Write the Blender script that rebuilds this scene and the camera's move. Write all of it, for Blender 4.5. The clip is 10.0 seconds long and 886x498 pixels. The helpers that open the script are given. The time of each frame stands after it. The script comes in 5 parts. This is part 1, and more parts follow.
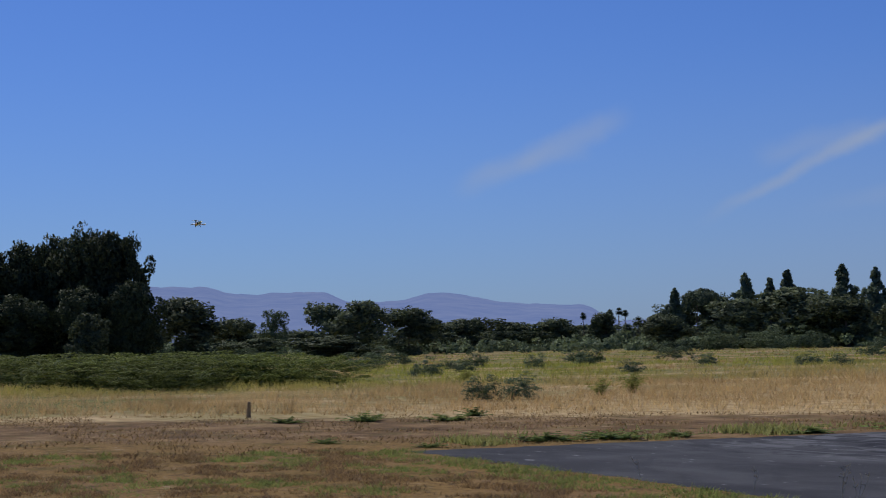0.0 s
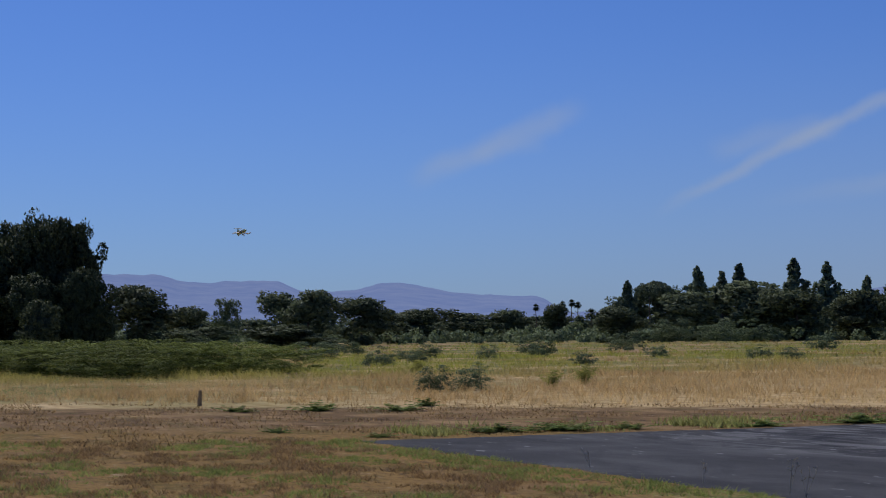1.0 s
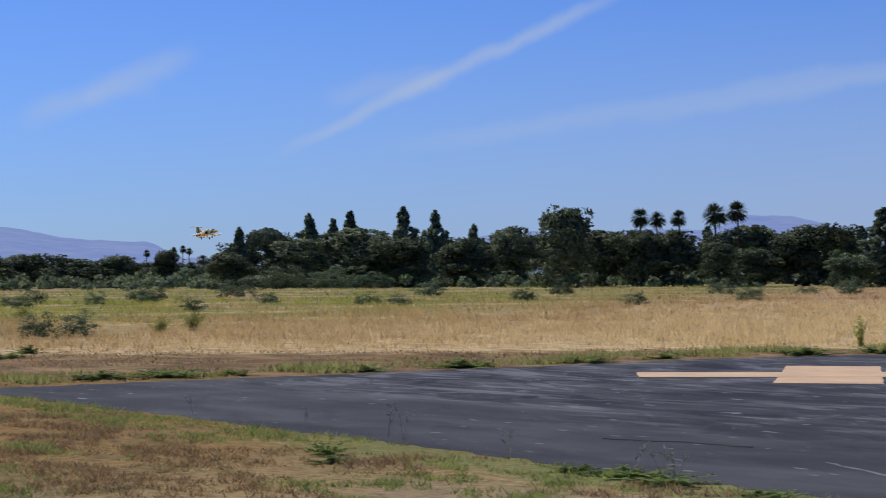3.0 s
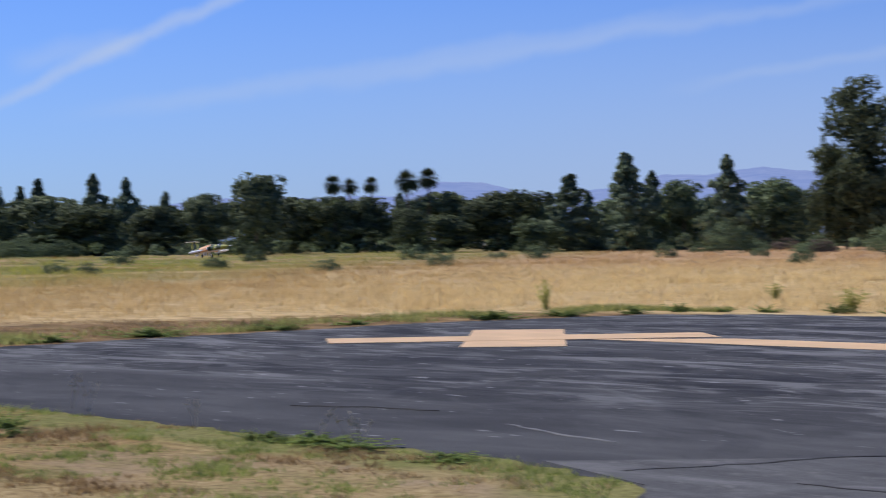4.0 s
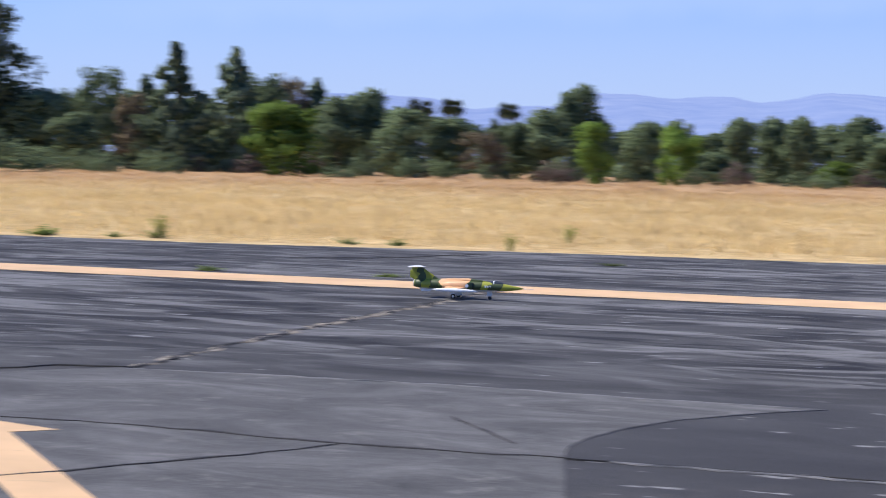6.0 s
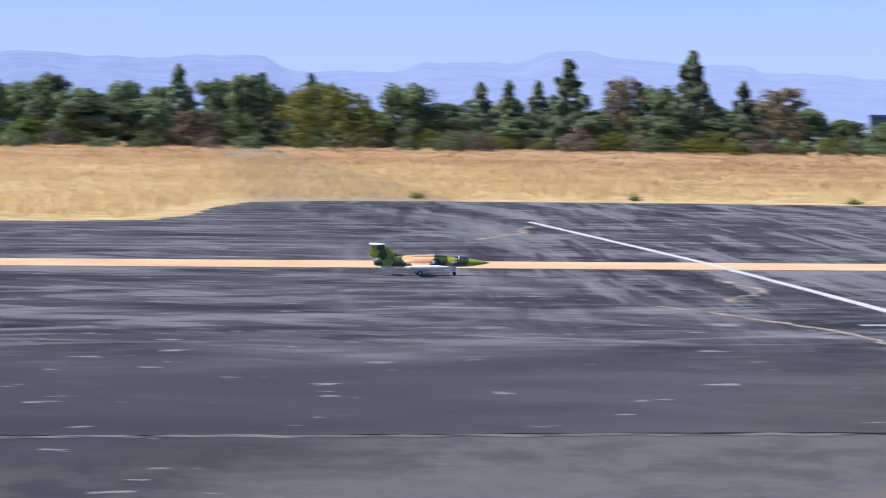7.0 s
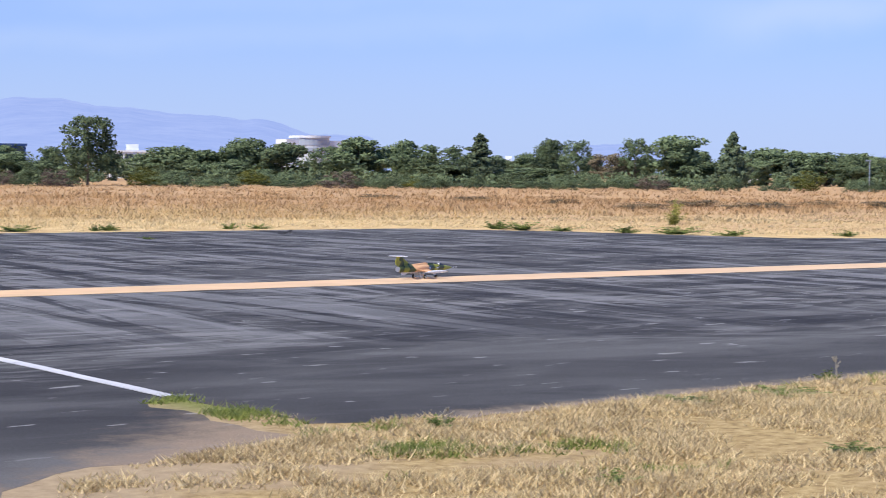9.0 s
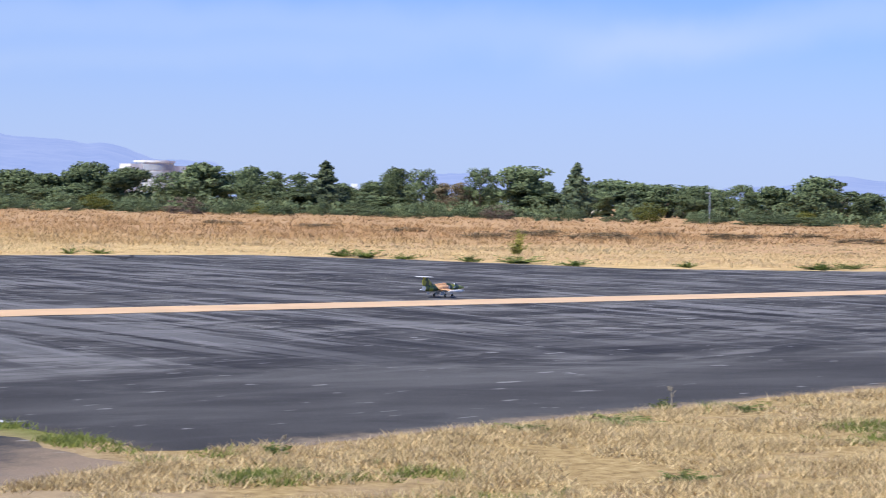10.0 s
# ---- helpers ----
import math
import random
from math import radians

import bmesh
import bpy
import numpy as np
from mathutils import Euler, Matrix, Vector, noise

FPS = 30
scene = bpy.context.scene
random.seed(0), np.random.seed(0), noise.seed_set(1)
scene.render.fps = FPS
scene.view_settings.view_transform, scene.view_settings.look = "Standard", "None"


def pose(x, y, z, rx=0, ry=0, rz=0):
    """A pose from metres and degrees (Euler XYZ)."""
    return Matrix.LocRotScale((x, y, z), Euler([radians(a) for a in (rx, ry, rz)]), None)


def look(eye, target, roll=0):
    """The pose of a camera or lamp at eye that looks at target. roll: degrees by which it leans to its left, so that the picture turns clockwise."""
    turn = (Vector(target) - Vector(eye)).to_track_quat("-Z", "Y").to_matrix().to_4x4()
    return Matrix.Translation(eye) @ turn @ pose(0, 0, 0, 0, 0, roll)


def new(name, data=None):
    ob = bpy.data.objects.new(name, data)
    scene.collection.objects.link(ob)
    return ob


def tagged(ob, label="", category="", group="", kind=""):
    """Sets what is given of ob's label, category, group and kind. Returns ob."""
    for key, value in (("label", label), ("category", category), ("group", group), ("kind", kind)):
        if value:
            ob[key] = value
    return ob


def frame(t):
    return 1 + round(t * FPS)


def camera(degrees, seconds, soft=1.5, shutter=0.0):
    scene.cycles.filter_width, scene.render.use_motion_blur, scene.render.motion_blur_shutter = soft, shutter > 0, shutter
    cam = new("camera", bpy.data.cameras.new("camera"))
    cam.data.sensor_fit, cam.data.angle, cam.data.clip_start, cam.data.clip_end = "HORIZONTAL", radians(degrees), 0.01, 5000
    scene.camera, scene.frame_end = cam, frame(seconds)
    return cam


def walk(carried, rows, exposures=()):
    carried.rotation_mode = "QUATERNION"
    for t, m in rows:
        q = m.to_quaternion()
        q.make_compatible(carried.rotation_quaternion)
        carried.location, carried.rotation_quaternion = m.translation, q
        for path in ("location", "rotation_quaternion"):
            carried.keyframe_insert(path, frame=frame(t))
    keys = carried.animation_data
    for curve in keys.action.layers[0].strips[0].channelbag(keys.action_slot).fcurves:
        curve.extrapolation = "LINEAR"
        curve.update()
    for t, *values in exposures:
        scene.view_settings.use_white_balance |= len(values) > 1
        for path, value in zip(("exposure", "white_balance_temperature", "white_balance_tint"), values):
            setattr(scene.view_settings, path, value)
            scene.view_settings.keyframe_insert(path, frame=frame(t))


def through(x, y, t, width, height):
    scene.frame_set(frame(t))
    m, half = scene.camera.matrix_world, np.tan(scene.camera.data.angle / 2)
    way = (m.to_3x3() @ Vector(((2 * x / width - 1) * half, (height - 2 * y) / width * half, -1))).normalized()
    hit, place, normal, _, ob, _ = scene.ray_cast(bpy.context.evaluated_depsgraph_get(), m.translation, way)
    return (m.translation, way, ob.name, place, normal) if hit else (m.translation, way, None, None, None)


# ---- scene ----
# The world: x runs along the runway in the direction of landing, y away from the camera across it.
EYE_HEIGHT, ARM = 1.75, 0.5


def polar(bearing, distance):
    """A place by its bearing in degrees, clockwise from +y, and its distance from the camera's stand."""
    a = radians(bearing)
    return Vector((distance * math.sin(a), distance * math.cos(a), 0))


def aim(bearing, tilt, lean):
    """The camera at arm's length from the one who turns on the spot."""
    eye = polar(bearing, ARM) + Vector((0, 0, EYE_HEIGHT))
    ahead = polar(bearing, math.cos(radians(tilt))) + Vector((0, 0, math.sin(radians(tilt))))
    return look(eye, eye + ahead, lean)


cam = camera(26.22, 10.0, soft=1.0, shutter=0.3)
walk(cam, [
    (0, aim(-66.80, 2.75, -1.05)),
    (0.5, aim(-65.74, 2.81, -1.05)),
    (1, aim(-65.41, 2.44, -0.51)),
    (1.5, aim(-62.23, 2.32, -0.46)),
    (2, aim(-58.76, 1.71, -0.75)),
    (2.2, aim(-57.83, 1.44, -0.71)),
    (3.3, aim(-52.38, 0.53, -0.48)),
    (3.5, aim(-51.28, 0.35, -0.75)),
    (4, aim(-44.60, -0.33, -0.73)),
    (4.5, aim(-38.84, -0.95, 0.15)),
    (5, aim(-31.14, -1.24, 0.45)),
    (5.5, aim(-24.37, -2.21, 0.96)),
    (6, aim(-16.86, -2.66, 1.48)),
    (6.2, aim(-11.20, -2.78, 1.24)),
    (7.3, aim(12.49, -3.78, 0.30)),
    (7.4, aim(14.25, -3.82, 0.03)),
    (7.5, aim(16.03, -3.75, -0.01)),
    (7.6, aim(17.86, -3.54, 0.01)),
    (7.8, aim(21.40, -2.87, -0.12)),
    (8, aim(24.93, -2.45, -0.27)),
    (8.2, aim(28.12, -2.38, 0.04)),
    (8.5, aim(31.89, -2.31, 0.04)),
    (9, aim(35.12, -2.30, 0.41)),
    (9.5, aim(37.04, -1.80, 1.21)),
    (10, aim(39.77, -1.40, 1.16)),
], exposures=[(0.0, -0.56), (1.5, -0.54), (2.2, -0.4), (3.3, 0.0), (4.5, 0.2), (5.5, 0.50), (8.0, 0.55), (9.0, 0.46), (10.0, 0.43)])

# ---- light ----
SUN_BEARING, SUN_HEIGHT = -100.0, 52.0
world = bpy.data.worlds.new("sky")
scene.world = world
world.use_nodes = True


def build_sky():
    nt = world.node_tree
    nt.nodes.clear()
    N, L = nt.nodes.new, nt.links.new
    out, back = N("ShaderNodeOutputWorld"), N("ShaderNodeBackground")
    sky = N("ShaderNodeTexSky")
    sky.sky_type, sky.sun_disc = "NISHITA", False
    sky.sun_elevation, sky.sun_rotation = radians(SUN_HEIGHT), radians(SUN_BEARING)
    sky.altitude, sky.air_density, sky.dust_density, sky.ozone_density = 300, 1.0, 0.3, 3.0
    tint = N("ShaderNodeMix")
    tint.data_type, tint.blend_type = "RGBA", "MULTIPLY"
    tint.inputs["Factor"].default_value = 1.0
    tint.inputs["B"].default_value = (0.53, 0.81, 1.56, 1)
    L(sky.outputs[0], tint.inputs["A"])
    place = N("ShaderNodeTexCoord")
    # thin cirrus: bands along great circles, frayed by stretched noise
    total = None
    for b0, e0, b1, e1, width, strength in (
            (-66.5, 4.5, -61.0, 6.7, 0.0105, 0.34), (-64.6, 5.2, -62.2, 5.6, 0.0080, 0.16), (-59.0, 3.5, -48.0, 8.6, 0.0060, 0.46), (-57.5, 5.3, -53.5, 6.0, 0.0100, 0.24),
            (-56.0, 3.6, -35.0, 6.8, 0.0080, 0.24), (-49.0, 4.4, -30.0, 7.2, 0.0060, 0.22), (-38.0, 4.2, -24.0, 6.6, 0.0050, 0.20),
            (-30.0, 4.2, 5.0, 5.2, 0.0160, 0.22), (18.0, 3.6, 40.0, 4.4, 0.0120, 0.20), (20.0, 5.2, 50.0, 5.0, 0.0220, 0.30), (42.0, 4.0, 56.0, 6.5, 0.0200, 0.35)):
        d = [Vector((math.sin(radians(b)) * math.cos(radians(e)), math.cos(radians(b)) * math.cos(radians(e)), math.sin(radians(e)))) for b, e in ((b0, e0), (b1, e1))]
        normal, middle = d[0].cross(d[1]).normalized(), (d[0] + d[1]).normalized()
        half = 1 - middle.dot(d[0])
        grain = N("ShaderNodeTexNoise")
        grain.inputs["Scale"].default_value, grain.inputs["Detail"].default_value = 26.0, 6.0
        bend = N("ShaderNodeVectorMath")
        bend.operation = "MULTIPLY_ADD"
        L(grain.outputs["Color"], bend.inputs[0])
        bend.inputs[1].default_value, bend.inputs[2].default_value = (0.016, 0.016, 0.016), (-0.008, -0.008, -0.008)
        L(place.outputs["Generated"], grain.inputs["Vector"])
        moved = N("ShaderNodeVectorMath")
        L(place.outputs["Generated"], moved.inputs[0]), L(bend.outputs[0], moved.inputs[1])
        across, along = N("ShaderNodeVectorMath"), N("ShaderNodeVectorMath")
        across.operation = along.operation = "DOT_PRODUCT"
        across.inputs[1].default_value, along.inputs[1].default_value = normal, middle
        L(moved.outputs[0], across.inputs[0]), L(place.outputs["Generated"], along.inputs[0])
        size = N("ShaderNodeMath")
        size.operation = "ABSOLUTE"
        L(across.outputs["Value"], size.inputs[0])
        band, reach = N("ShaderNodeMapRange"), N("ShaderNodeMapRange")
        band.interpolation_type = reach.interpolation_type = "SMOOTHSTEP"
        band.inputs["From Min"].default_value, band.inputs["From Max"].default_value = width, 0.0
        reach.inputs["From Min"].default_value, reach.inputs["From Max"].default_value = 1 - half * 1.15, 1 - half * 0.25
        L(size.outputs[0], band.inputs["Value"]), L(along.outputs["Value"], reach.inputs["Value"])
        product, scaled = N("ShaderNodeMath"), N("ShaderNodeMath")
        product.operation, scaled.operation = "MULTIPLY", "MULTIPLY_ADD"
        L(band.outputs[0], product.inputs[0]), L(reach.outputs[0], product.inputs[1])
        L(product.outputs[0], scaled.inputs[0])
        scaled.inputs[1].default_value = strength
        if total:
            L(total.outputs[0], scaled.inputs[2])
        else:
            scaled.inputs[2].default_value = 0.0
        total = scaled
    # pale haze low in the sky, thickest towards the far end of the runway
    split = N("ShaderNodeSeparateXYZ")
    L(place.outputs["Generated"], split.inputs[0])
    low, side, facing, thick = N("ShaderNodeMapRange"), N("ShaderNodeMapRange"), N("ShaderNodeVectorMath"), N("ShaderNodeMath")
    low.interpolation_type = side.interpolation_type = "SMOOTHSTEP"
    low.inputs["From Min"].default_value, low.inputs["From Max"].default_value, low.inputs["To Max"].default_value = 0.17, 0.0, 0.84
    facing.operation, thick.operation = "DOT_PRODUCT", "MULTIPLY"
    facing.inputs[1].default_value = polar(38, 1.0)
    side.inputs["From Min"].default_value, side.inputs["From Max"].default_value, side.inputs["To Min"].default_value = -0.38, 0.55, 0.13
    L(split.outputs["Z"], low.inputs["Value"]), L(place.outputs["Generated"], facing.inputs[0]), L(facing.outputs["Value"], side.inputs["Value"])
    L(low.outputs[0], thick.inputs[0]), L(side.outputs[0], thick.inputs[1])
    haze = N("ShaderNodeMix")
    haze.data_type = "RGBA"
    haze.inputs["B"].default_value = (4.9, 6.0, 9.2, 1)
    L(thick.outputs[0], haze.inputs["Factor"]), L(tint.outputs["Result"], haze.inputs["A"])
    cloud = N("ShaderNodeMix")
    cloud.data_type = "RGBA"
    cloud.inputs["B"].default_value = (6.0, 7.2, 9.6, 1)
    L(total.outputs[0], cloud.inputs["Factor"]), L(haze.outputs["Result"], cloud.inputs["A"])
    L(cloud.outputs["Result"], back.inputs["Color"])
    back.inputs["Strength"].default_value = 0.075
    L(back.outputs[0], out.inputs["Surface"])


build_sky()
sun = new("sun", bpy.data.lights.new("sun", "SUN"))
sun.data.energy, sun.data.angle, sun.data.color = 4.2, radians(0.53), (1.0, 0.95, 0.87)
sun.matrix_world = look(polar(SUN_BEARING, math.cos(radians(SUN_HEIGHT))) * 100 + Vector((0, 0, 100 * math.sin(radians(SUN_HEIGHT)))), (0, 0, 0))


# ---- materials ----
class Mat:
    """A node material, built step by step."""

    def __init__(self, name, rough=0.8, spec=0.3):
        self.m = bpy.data.materials.new(name)
        self.m.use_nodes = True
        self.nt = self.m.node_tree
        self.bsdf = self.nt.nodes["Principled BSDF"]
        self.bsdf.inputs["Roughness"].default_value = rough
        self.bsdf.inputs["Specular IOR Level"].default_value = spec
        self.bsdf.inputs["Diffuse Roughness"].default_value = 0.26 if rough > 0.55 else 0.0

    def node(self, kind, **values):
        n = self.nt.nodes.new("ShaderNode" + kind)
        for k, v in values.items():
            n.inputs[k.replace("_", " ")].default_value = v
        return n

    def link(self, a, b):
        self.nt.links.new(a, b)

    def noise(self, scale, detail=4.0, stretch=(1, 1, 1), coords="position", rough=0.55, distortion=0.0, turn=0.0):
        if coords == "position":
            src = self.node("NewGeometry").outputs["Position"]
        else:
            src = self.node("TexCoord").outputs["Object"]
        mp = self.node("Mapping")
        mp.inputs["Scale"].default_value = stretch
        if turn:
            rot = self.node("Mapping")
            rot.inputs["Rotation"].default_value = (0, 0, radians(turn))
            self.link(src, rot.inputs["Vector"])
            src = rot.outputs[0]
        self.link(src, mp.inputs["Vector"])
        n = self.node("TexNoise", Scale=scale, Detail=detail, Roughness=rough, Distortion=distortion)
        self.link(mp.outputs[0], n.inputs["Vector"])
        return n.outputs["Fac"]

    def ramp(self, fac, *stops):
        r = self.node("ValToRGB")
        e = r.color_ramp.elements
        while len(e) < len(stops):
            e.new(0.5)
        for el, (p, c) in zip(e, stops):
            el.position, el.color = p, (*c, 1) if len(c) == 3 else c
        self.link(fac, r.inputs["Fac"])
        return r.outputs["Color"]

    def step(self, value, lo, hi):
        r = self.node("MapRange")
        r.interpolation_type = "SMOOTHSTEP"
        r.inputs["From Min"].default_value, r.inputs["From Max"].default_value = lo, hi
        self.link(value, r.inputs["Value"])
        return r.outputs[0]

    def math(self, op, a, b=0.0, c=0.0):
        n = self.node("Math")
        n.operation = op
        for i, v in enumerate((a, b, c)):
            if isinstance(v, (int, float)):
                n.inputs[i].default_value = v
            else:
                self.link(v, n.inputs[i])
        return n.outputs[0]

    def mix(self, fac, a, b, blend="MIX"):
        n = self.node("Mix")
        n.data_type, n.blend_type = "RGBA", blend
        for key, v in (("Factor", fac), ("A", a), ("B", b)):
            if isinstance(v, tuple):
                n.inputs[key].default_value = (*v, 1)
            elif isinstance(v, (int, float)):
                n.inputs[key].default_value = v
            else:
                self.link(v, n.inputs[key])
        return n.outputs["Result"]

    def xyz(self, coords="position"):
        s = self.node("SeparateXYZ")
        self.link(self.node("NewGeometry").outputs["Position"] if coords == "position" else self.node("TexCoord").outputs["Object"], s.inputs[0])
        return s.outputs

    def vary(self, amount=0.25):
        """A factor about one that differs from object to object."""
        r = self.node("ObjectInfo").outputs["Random"]
        return self.math("MULTIPLY_ADD", r, 2 * amount, 1 - amount)

    def color(self, c):
        if isinstance(c, tuple):
            self.bsdf.inputs["Base Color"].default_value = (*c, 1)
        else:
            self.link(c, self.bsdf.inputs["Base Color"])
        return self

    def thin(self, col, amount):
        """Lets part of the light through, as a leaf or a blade does."""
        tr, mx = self.node("BsdfTranslucent"), self.node("MixShader")
        self.link(col, tr.inputs["Color"])
        mx.inputs[0].default_value = amount
        self.link(self.bsdf.outputs[0], mx.inputs[1]), self.link(tr.outputs[0], mx.inputs[2])
        self.link(mx.outputs[0], self.nt.nodes["Material Output"].inputs["Surface"])
        return self

    def bump(self, height, strength=0.4, distance=0.02):
        b = self.node("Bump", Strength=strength, Distance=distance)
        self.link(height, b.inputs["Height"])
        self.link(b.outputs[0], self.bsdf.inputs["Normal"])
        return self


def m_plain(name, c, rough=0.6, metal=0.0, grain=12.0, amount=0.12):
    """A single paint or metal with faint mottling."""
    m = Mat(name, rough)
    f = m.noise(grain, 5, coords="object")
    m.color(m.ramp(f, (0.3, tuple(v * (1 - amount) for v in c)), (0.7, tuple(min(1, v * (1 + amount)) for v in c))))
    m.bsdf.inputs["Metallic"].default_value = metal
    return m.m


def m_ground():
    m = Mat("dry_ground", 0.95, 0.1)
    x, y, z = m.xyz()
    fine = m.noise(9.0, 8, rough=0.7)
    mid = m.noise(0.9, 6, rough=0.65)
    big = m.noise(0.12, 4)
    streak = m.noise(0.55, 7, (0.8, 1.2, 1), rough=0.68)
    # lawn, half dead: straw, olive and bare earth
    lawn = m.ramp(fine, (0.28, (0.11, 0.072, 0.03)), (0.45, (0.31, 0.22, 0.10)), (0.62, (0.45, 0.34, 0.165)), (0.8, (0.60, 0.47, 0.26)))
    green = m.ramp(fine, (0.3, (0.05, 0.055, 0.014)), (0.7, (0.21, 0.20, 0.05)))
    lawn = m.mix(m.math("MULTIPLY", m.math("MULTIPLY", m.step(mid, 0.46, 0.62), m.step(x, 6.0, -14.0)), 0.6), lawn, green)
    bare = m.ramp(fine, (0.3, (0.23, 0.16, 0.09)), (0.7, (0.43, 0.32, 0.185)))
    lawn = m.mix(m.step(streak, 0.50, 0.64), lawn, bare)
    dirt = m.ramp(streak, (0.3, (0.080, 0.047, 0.020)), (0.5, (0.225, 0.135, 0.058)), (0.7, (0.42, 0.28, 0.13)))
    dirt = m.mix(m.math("MULTIPLY", m.step(mid, 0.5, 0.68), 0.5), dirt, green)
    # the strip of bare earth beyond the runway's end
    edge = m.math("ADD", m.math("MULTIPLY_ADD", y, -0.66, x), m.math("MULTIPLY_ADD", mid, 9.0, -4.5))
    far_left = m.step(edge, -38.5, -42.0)
    worn = m.mix(m.step(m.math("MULTIPLY_ADD", mid, 8.0, x), -6.0, -16.0), (1.0, 1.0, 1.0), (0.78, 0.645, 0.43))
    lawn = m.mix(1.0, lawn, worn, "MULTIPLY")
    lawn = m.mix(far_left, lawn, dirt)
    # small scattered shadows painted in as dark patches, pale dry patches between them
    shadow_and_pale = m.noise(2.6, 6, (0.55, 1.0, 1), rough=0.75)
    lawn = m.mix(m.math("MULTIPLY", m.math("MULTIPLY", m.step(shadow_and_pale, 0.56, 0.64), m.step(x, -12.0, -18.0)), 0.75), lawn, (0.060, 0.036, 0.020))
    lawn = m.mix(m.math("MULTIPLY", m.math("MULTIPLY", m.step(shadow_and_pale, 0.42, 0.34), m.step(x, -12.0, -18.0)), 0.7), lawn, (0.47, 0.35, 0.20))
    # straw coloured field, greener towards the far left
    straw = m.ramp(m.noise(1.6, 7, (0.5, 1.5, 1)), (0.3, (0.36, 0.24, 0.10)), (0.5, (0.56, 0.40, 0.19)), (0.7, (0.70, 0.54, 0.29)))
    rust = m.ramp(fine, (0.3, (0.34, 0.20, 0.10)), (0.7, (0.54, 0.34, 0.19)))
    away = m.math("SQRT", m.math("ADD", m.math("MULTIPLY", x, x), m.math("MULTIPLY", y, y)))
    far = m.math("ADD", m.math("MULTIPLY_ADD", big, 120.0, away), m.math("MULTIPLY", m.math("MAXIMUM", x, 0.0), 0.8))
    straw = m.mix(m.math("MULTIPLY", m.step(far, 135.0, 205.0), 0.75), straw, rust)
    pale = m.ramp(mid, (0.35, (0.10, 0.115, 0.03)), (0.65, (0.30, 0.28, 0.09)))
    leftness = m.math("MULTIPLY", m.step(m.math("MULTIPLY_ADD", y, 0.62, x), -22.0, -52.0), m.step(big, 0.36, 0.56))
    straw = m.mix(leftness, straw, pale)
    brink = m.math("MAXIMUM", m.step(y, 33.0, 35.0), m.step(edge, -50.0, -53.0))
    ground = m.mix(brink, lawn, straw)
    # greener turf where the asphalt sheds its water
    rim = m.math("MAXIMUM", m.step(m.math("ADD", m.math("MULTIPLY_ADD", y, 0.86, x), mid), -0.5, 0.4), m.step(m.math("ADD", y, mid), 10.6, 11.2))
    rim = m.math("MULTIPLY", rim, m.math("MULTIPLY", m.step(x, -2.0, -4.0), m.step(y, 12.5, 11.8)))
    ground = m.mix(m.math("MULTIPLY", m.math("MULTIPLY", rim, m.step(x, -20.0, -16.0)), 0.75), ground, m.ramp(fine, (0.3, (0.10, 0.115, 0.03)), (0.7, (0.27, 0.27, 0.08))))
    # the green tip of the turf by the cross line
    gx, gy = m.math("SUBTRACT", x, 6.9), m.math("SUBTRACT", y, 13.1)
    tip = m.math("SQRT", m.math("ADD", m.math("MULTIPLY", gx, gx), m.math("MULTIPLY", m.math("MULTIPLY", gy, gy), 0.5)))
    ground = m.mix(m.step(m.math("MULTIPLY_ADD", mid, 0.9, tip), 1.15, 0.75), ground, m.mix(0.75, ground, (0.13, 0.17, 0.04)))
    # bare sandy corner beside the taxiway
    sx, sy = m.math("SUBTRACT", x, 5.6), m.math("SUBTRACT", y, 10.2)
    near = m.math("SQRT", m.math("ADD", m.math("MULTIPLY", sx, sx), m.math("MULTIPLY", m.math("MULTIPLY", sy, sy), 2.2)))
    sand = m.ramp(fine, (0.3, (0.27, 0.20, 0.12)), (0.7, (0.43, 0.33, 0.205)))
    ground = m.mix(m.step(m.math("MULTIPLY_ADD", mid, 1.6, near), 2.2, 1.3), ground, sand)
    beside = m.math("ADD", m.math("MULTIPLY_ADD", x, 0.638, -2.105), m.math("MULTIPLY_ADD", y, -0.771, 6.785))
    beside = m.math("MULTIPLY", m.step(m.math("MULTIPLY_ADD", mid, 1.2, beside), 1.2, 0.75), m.math("MULTIPLY", m.step(x, 7.0, 6.4), m.step(x, 0.0, 2.0)))
    ground = m.mix(beside, ground, sand)
    m.color(ground)
    return m.bump(fine, 0.6, 0.03).m


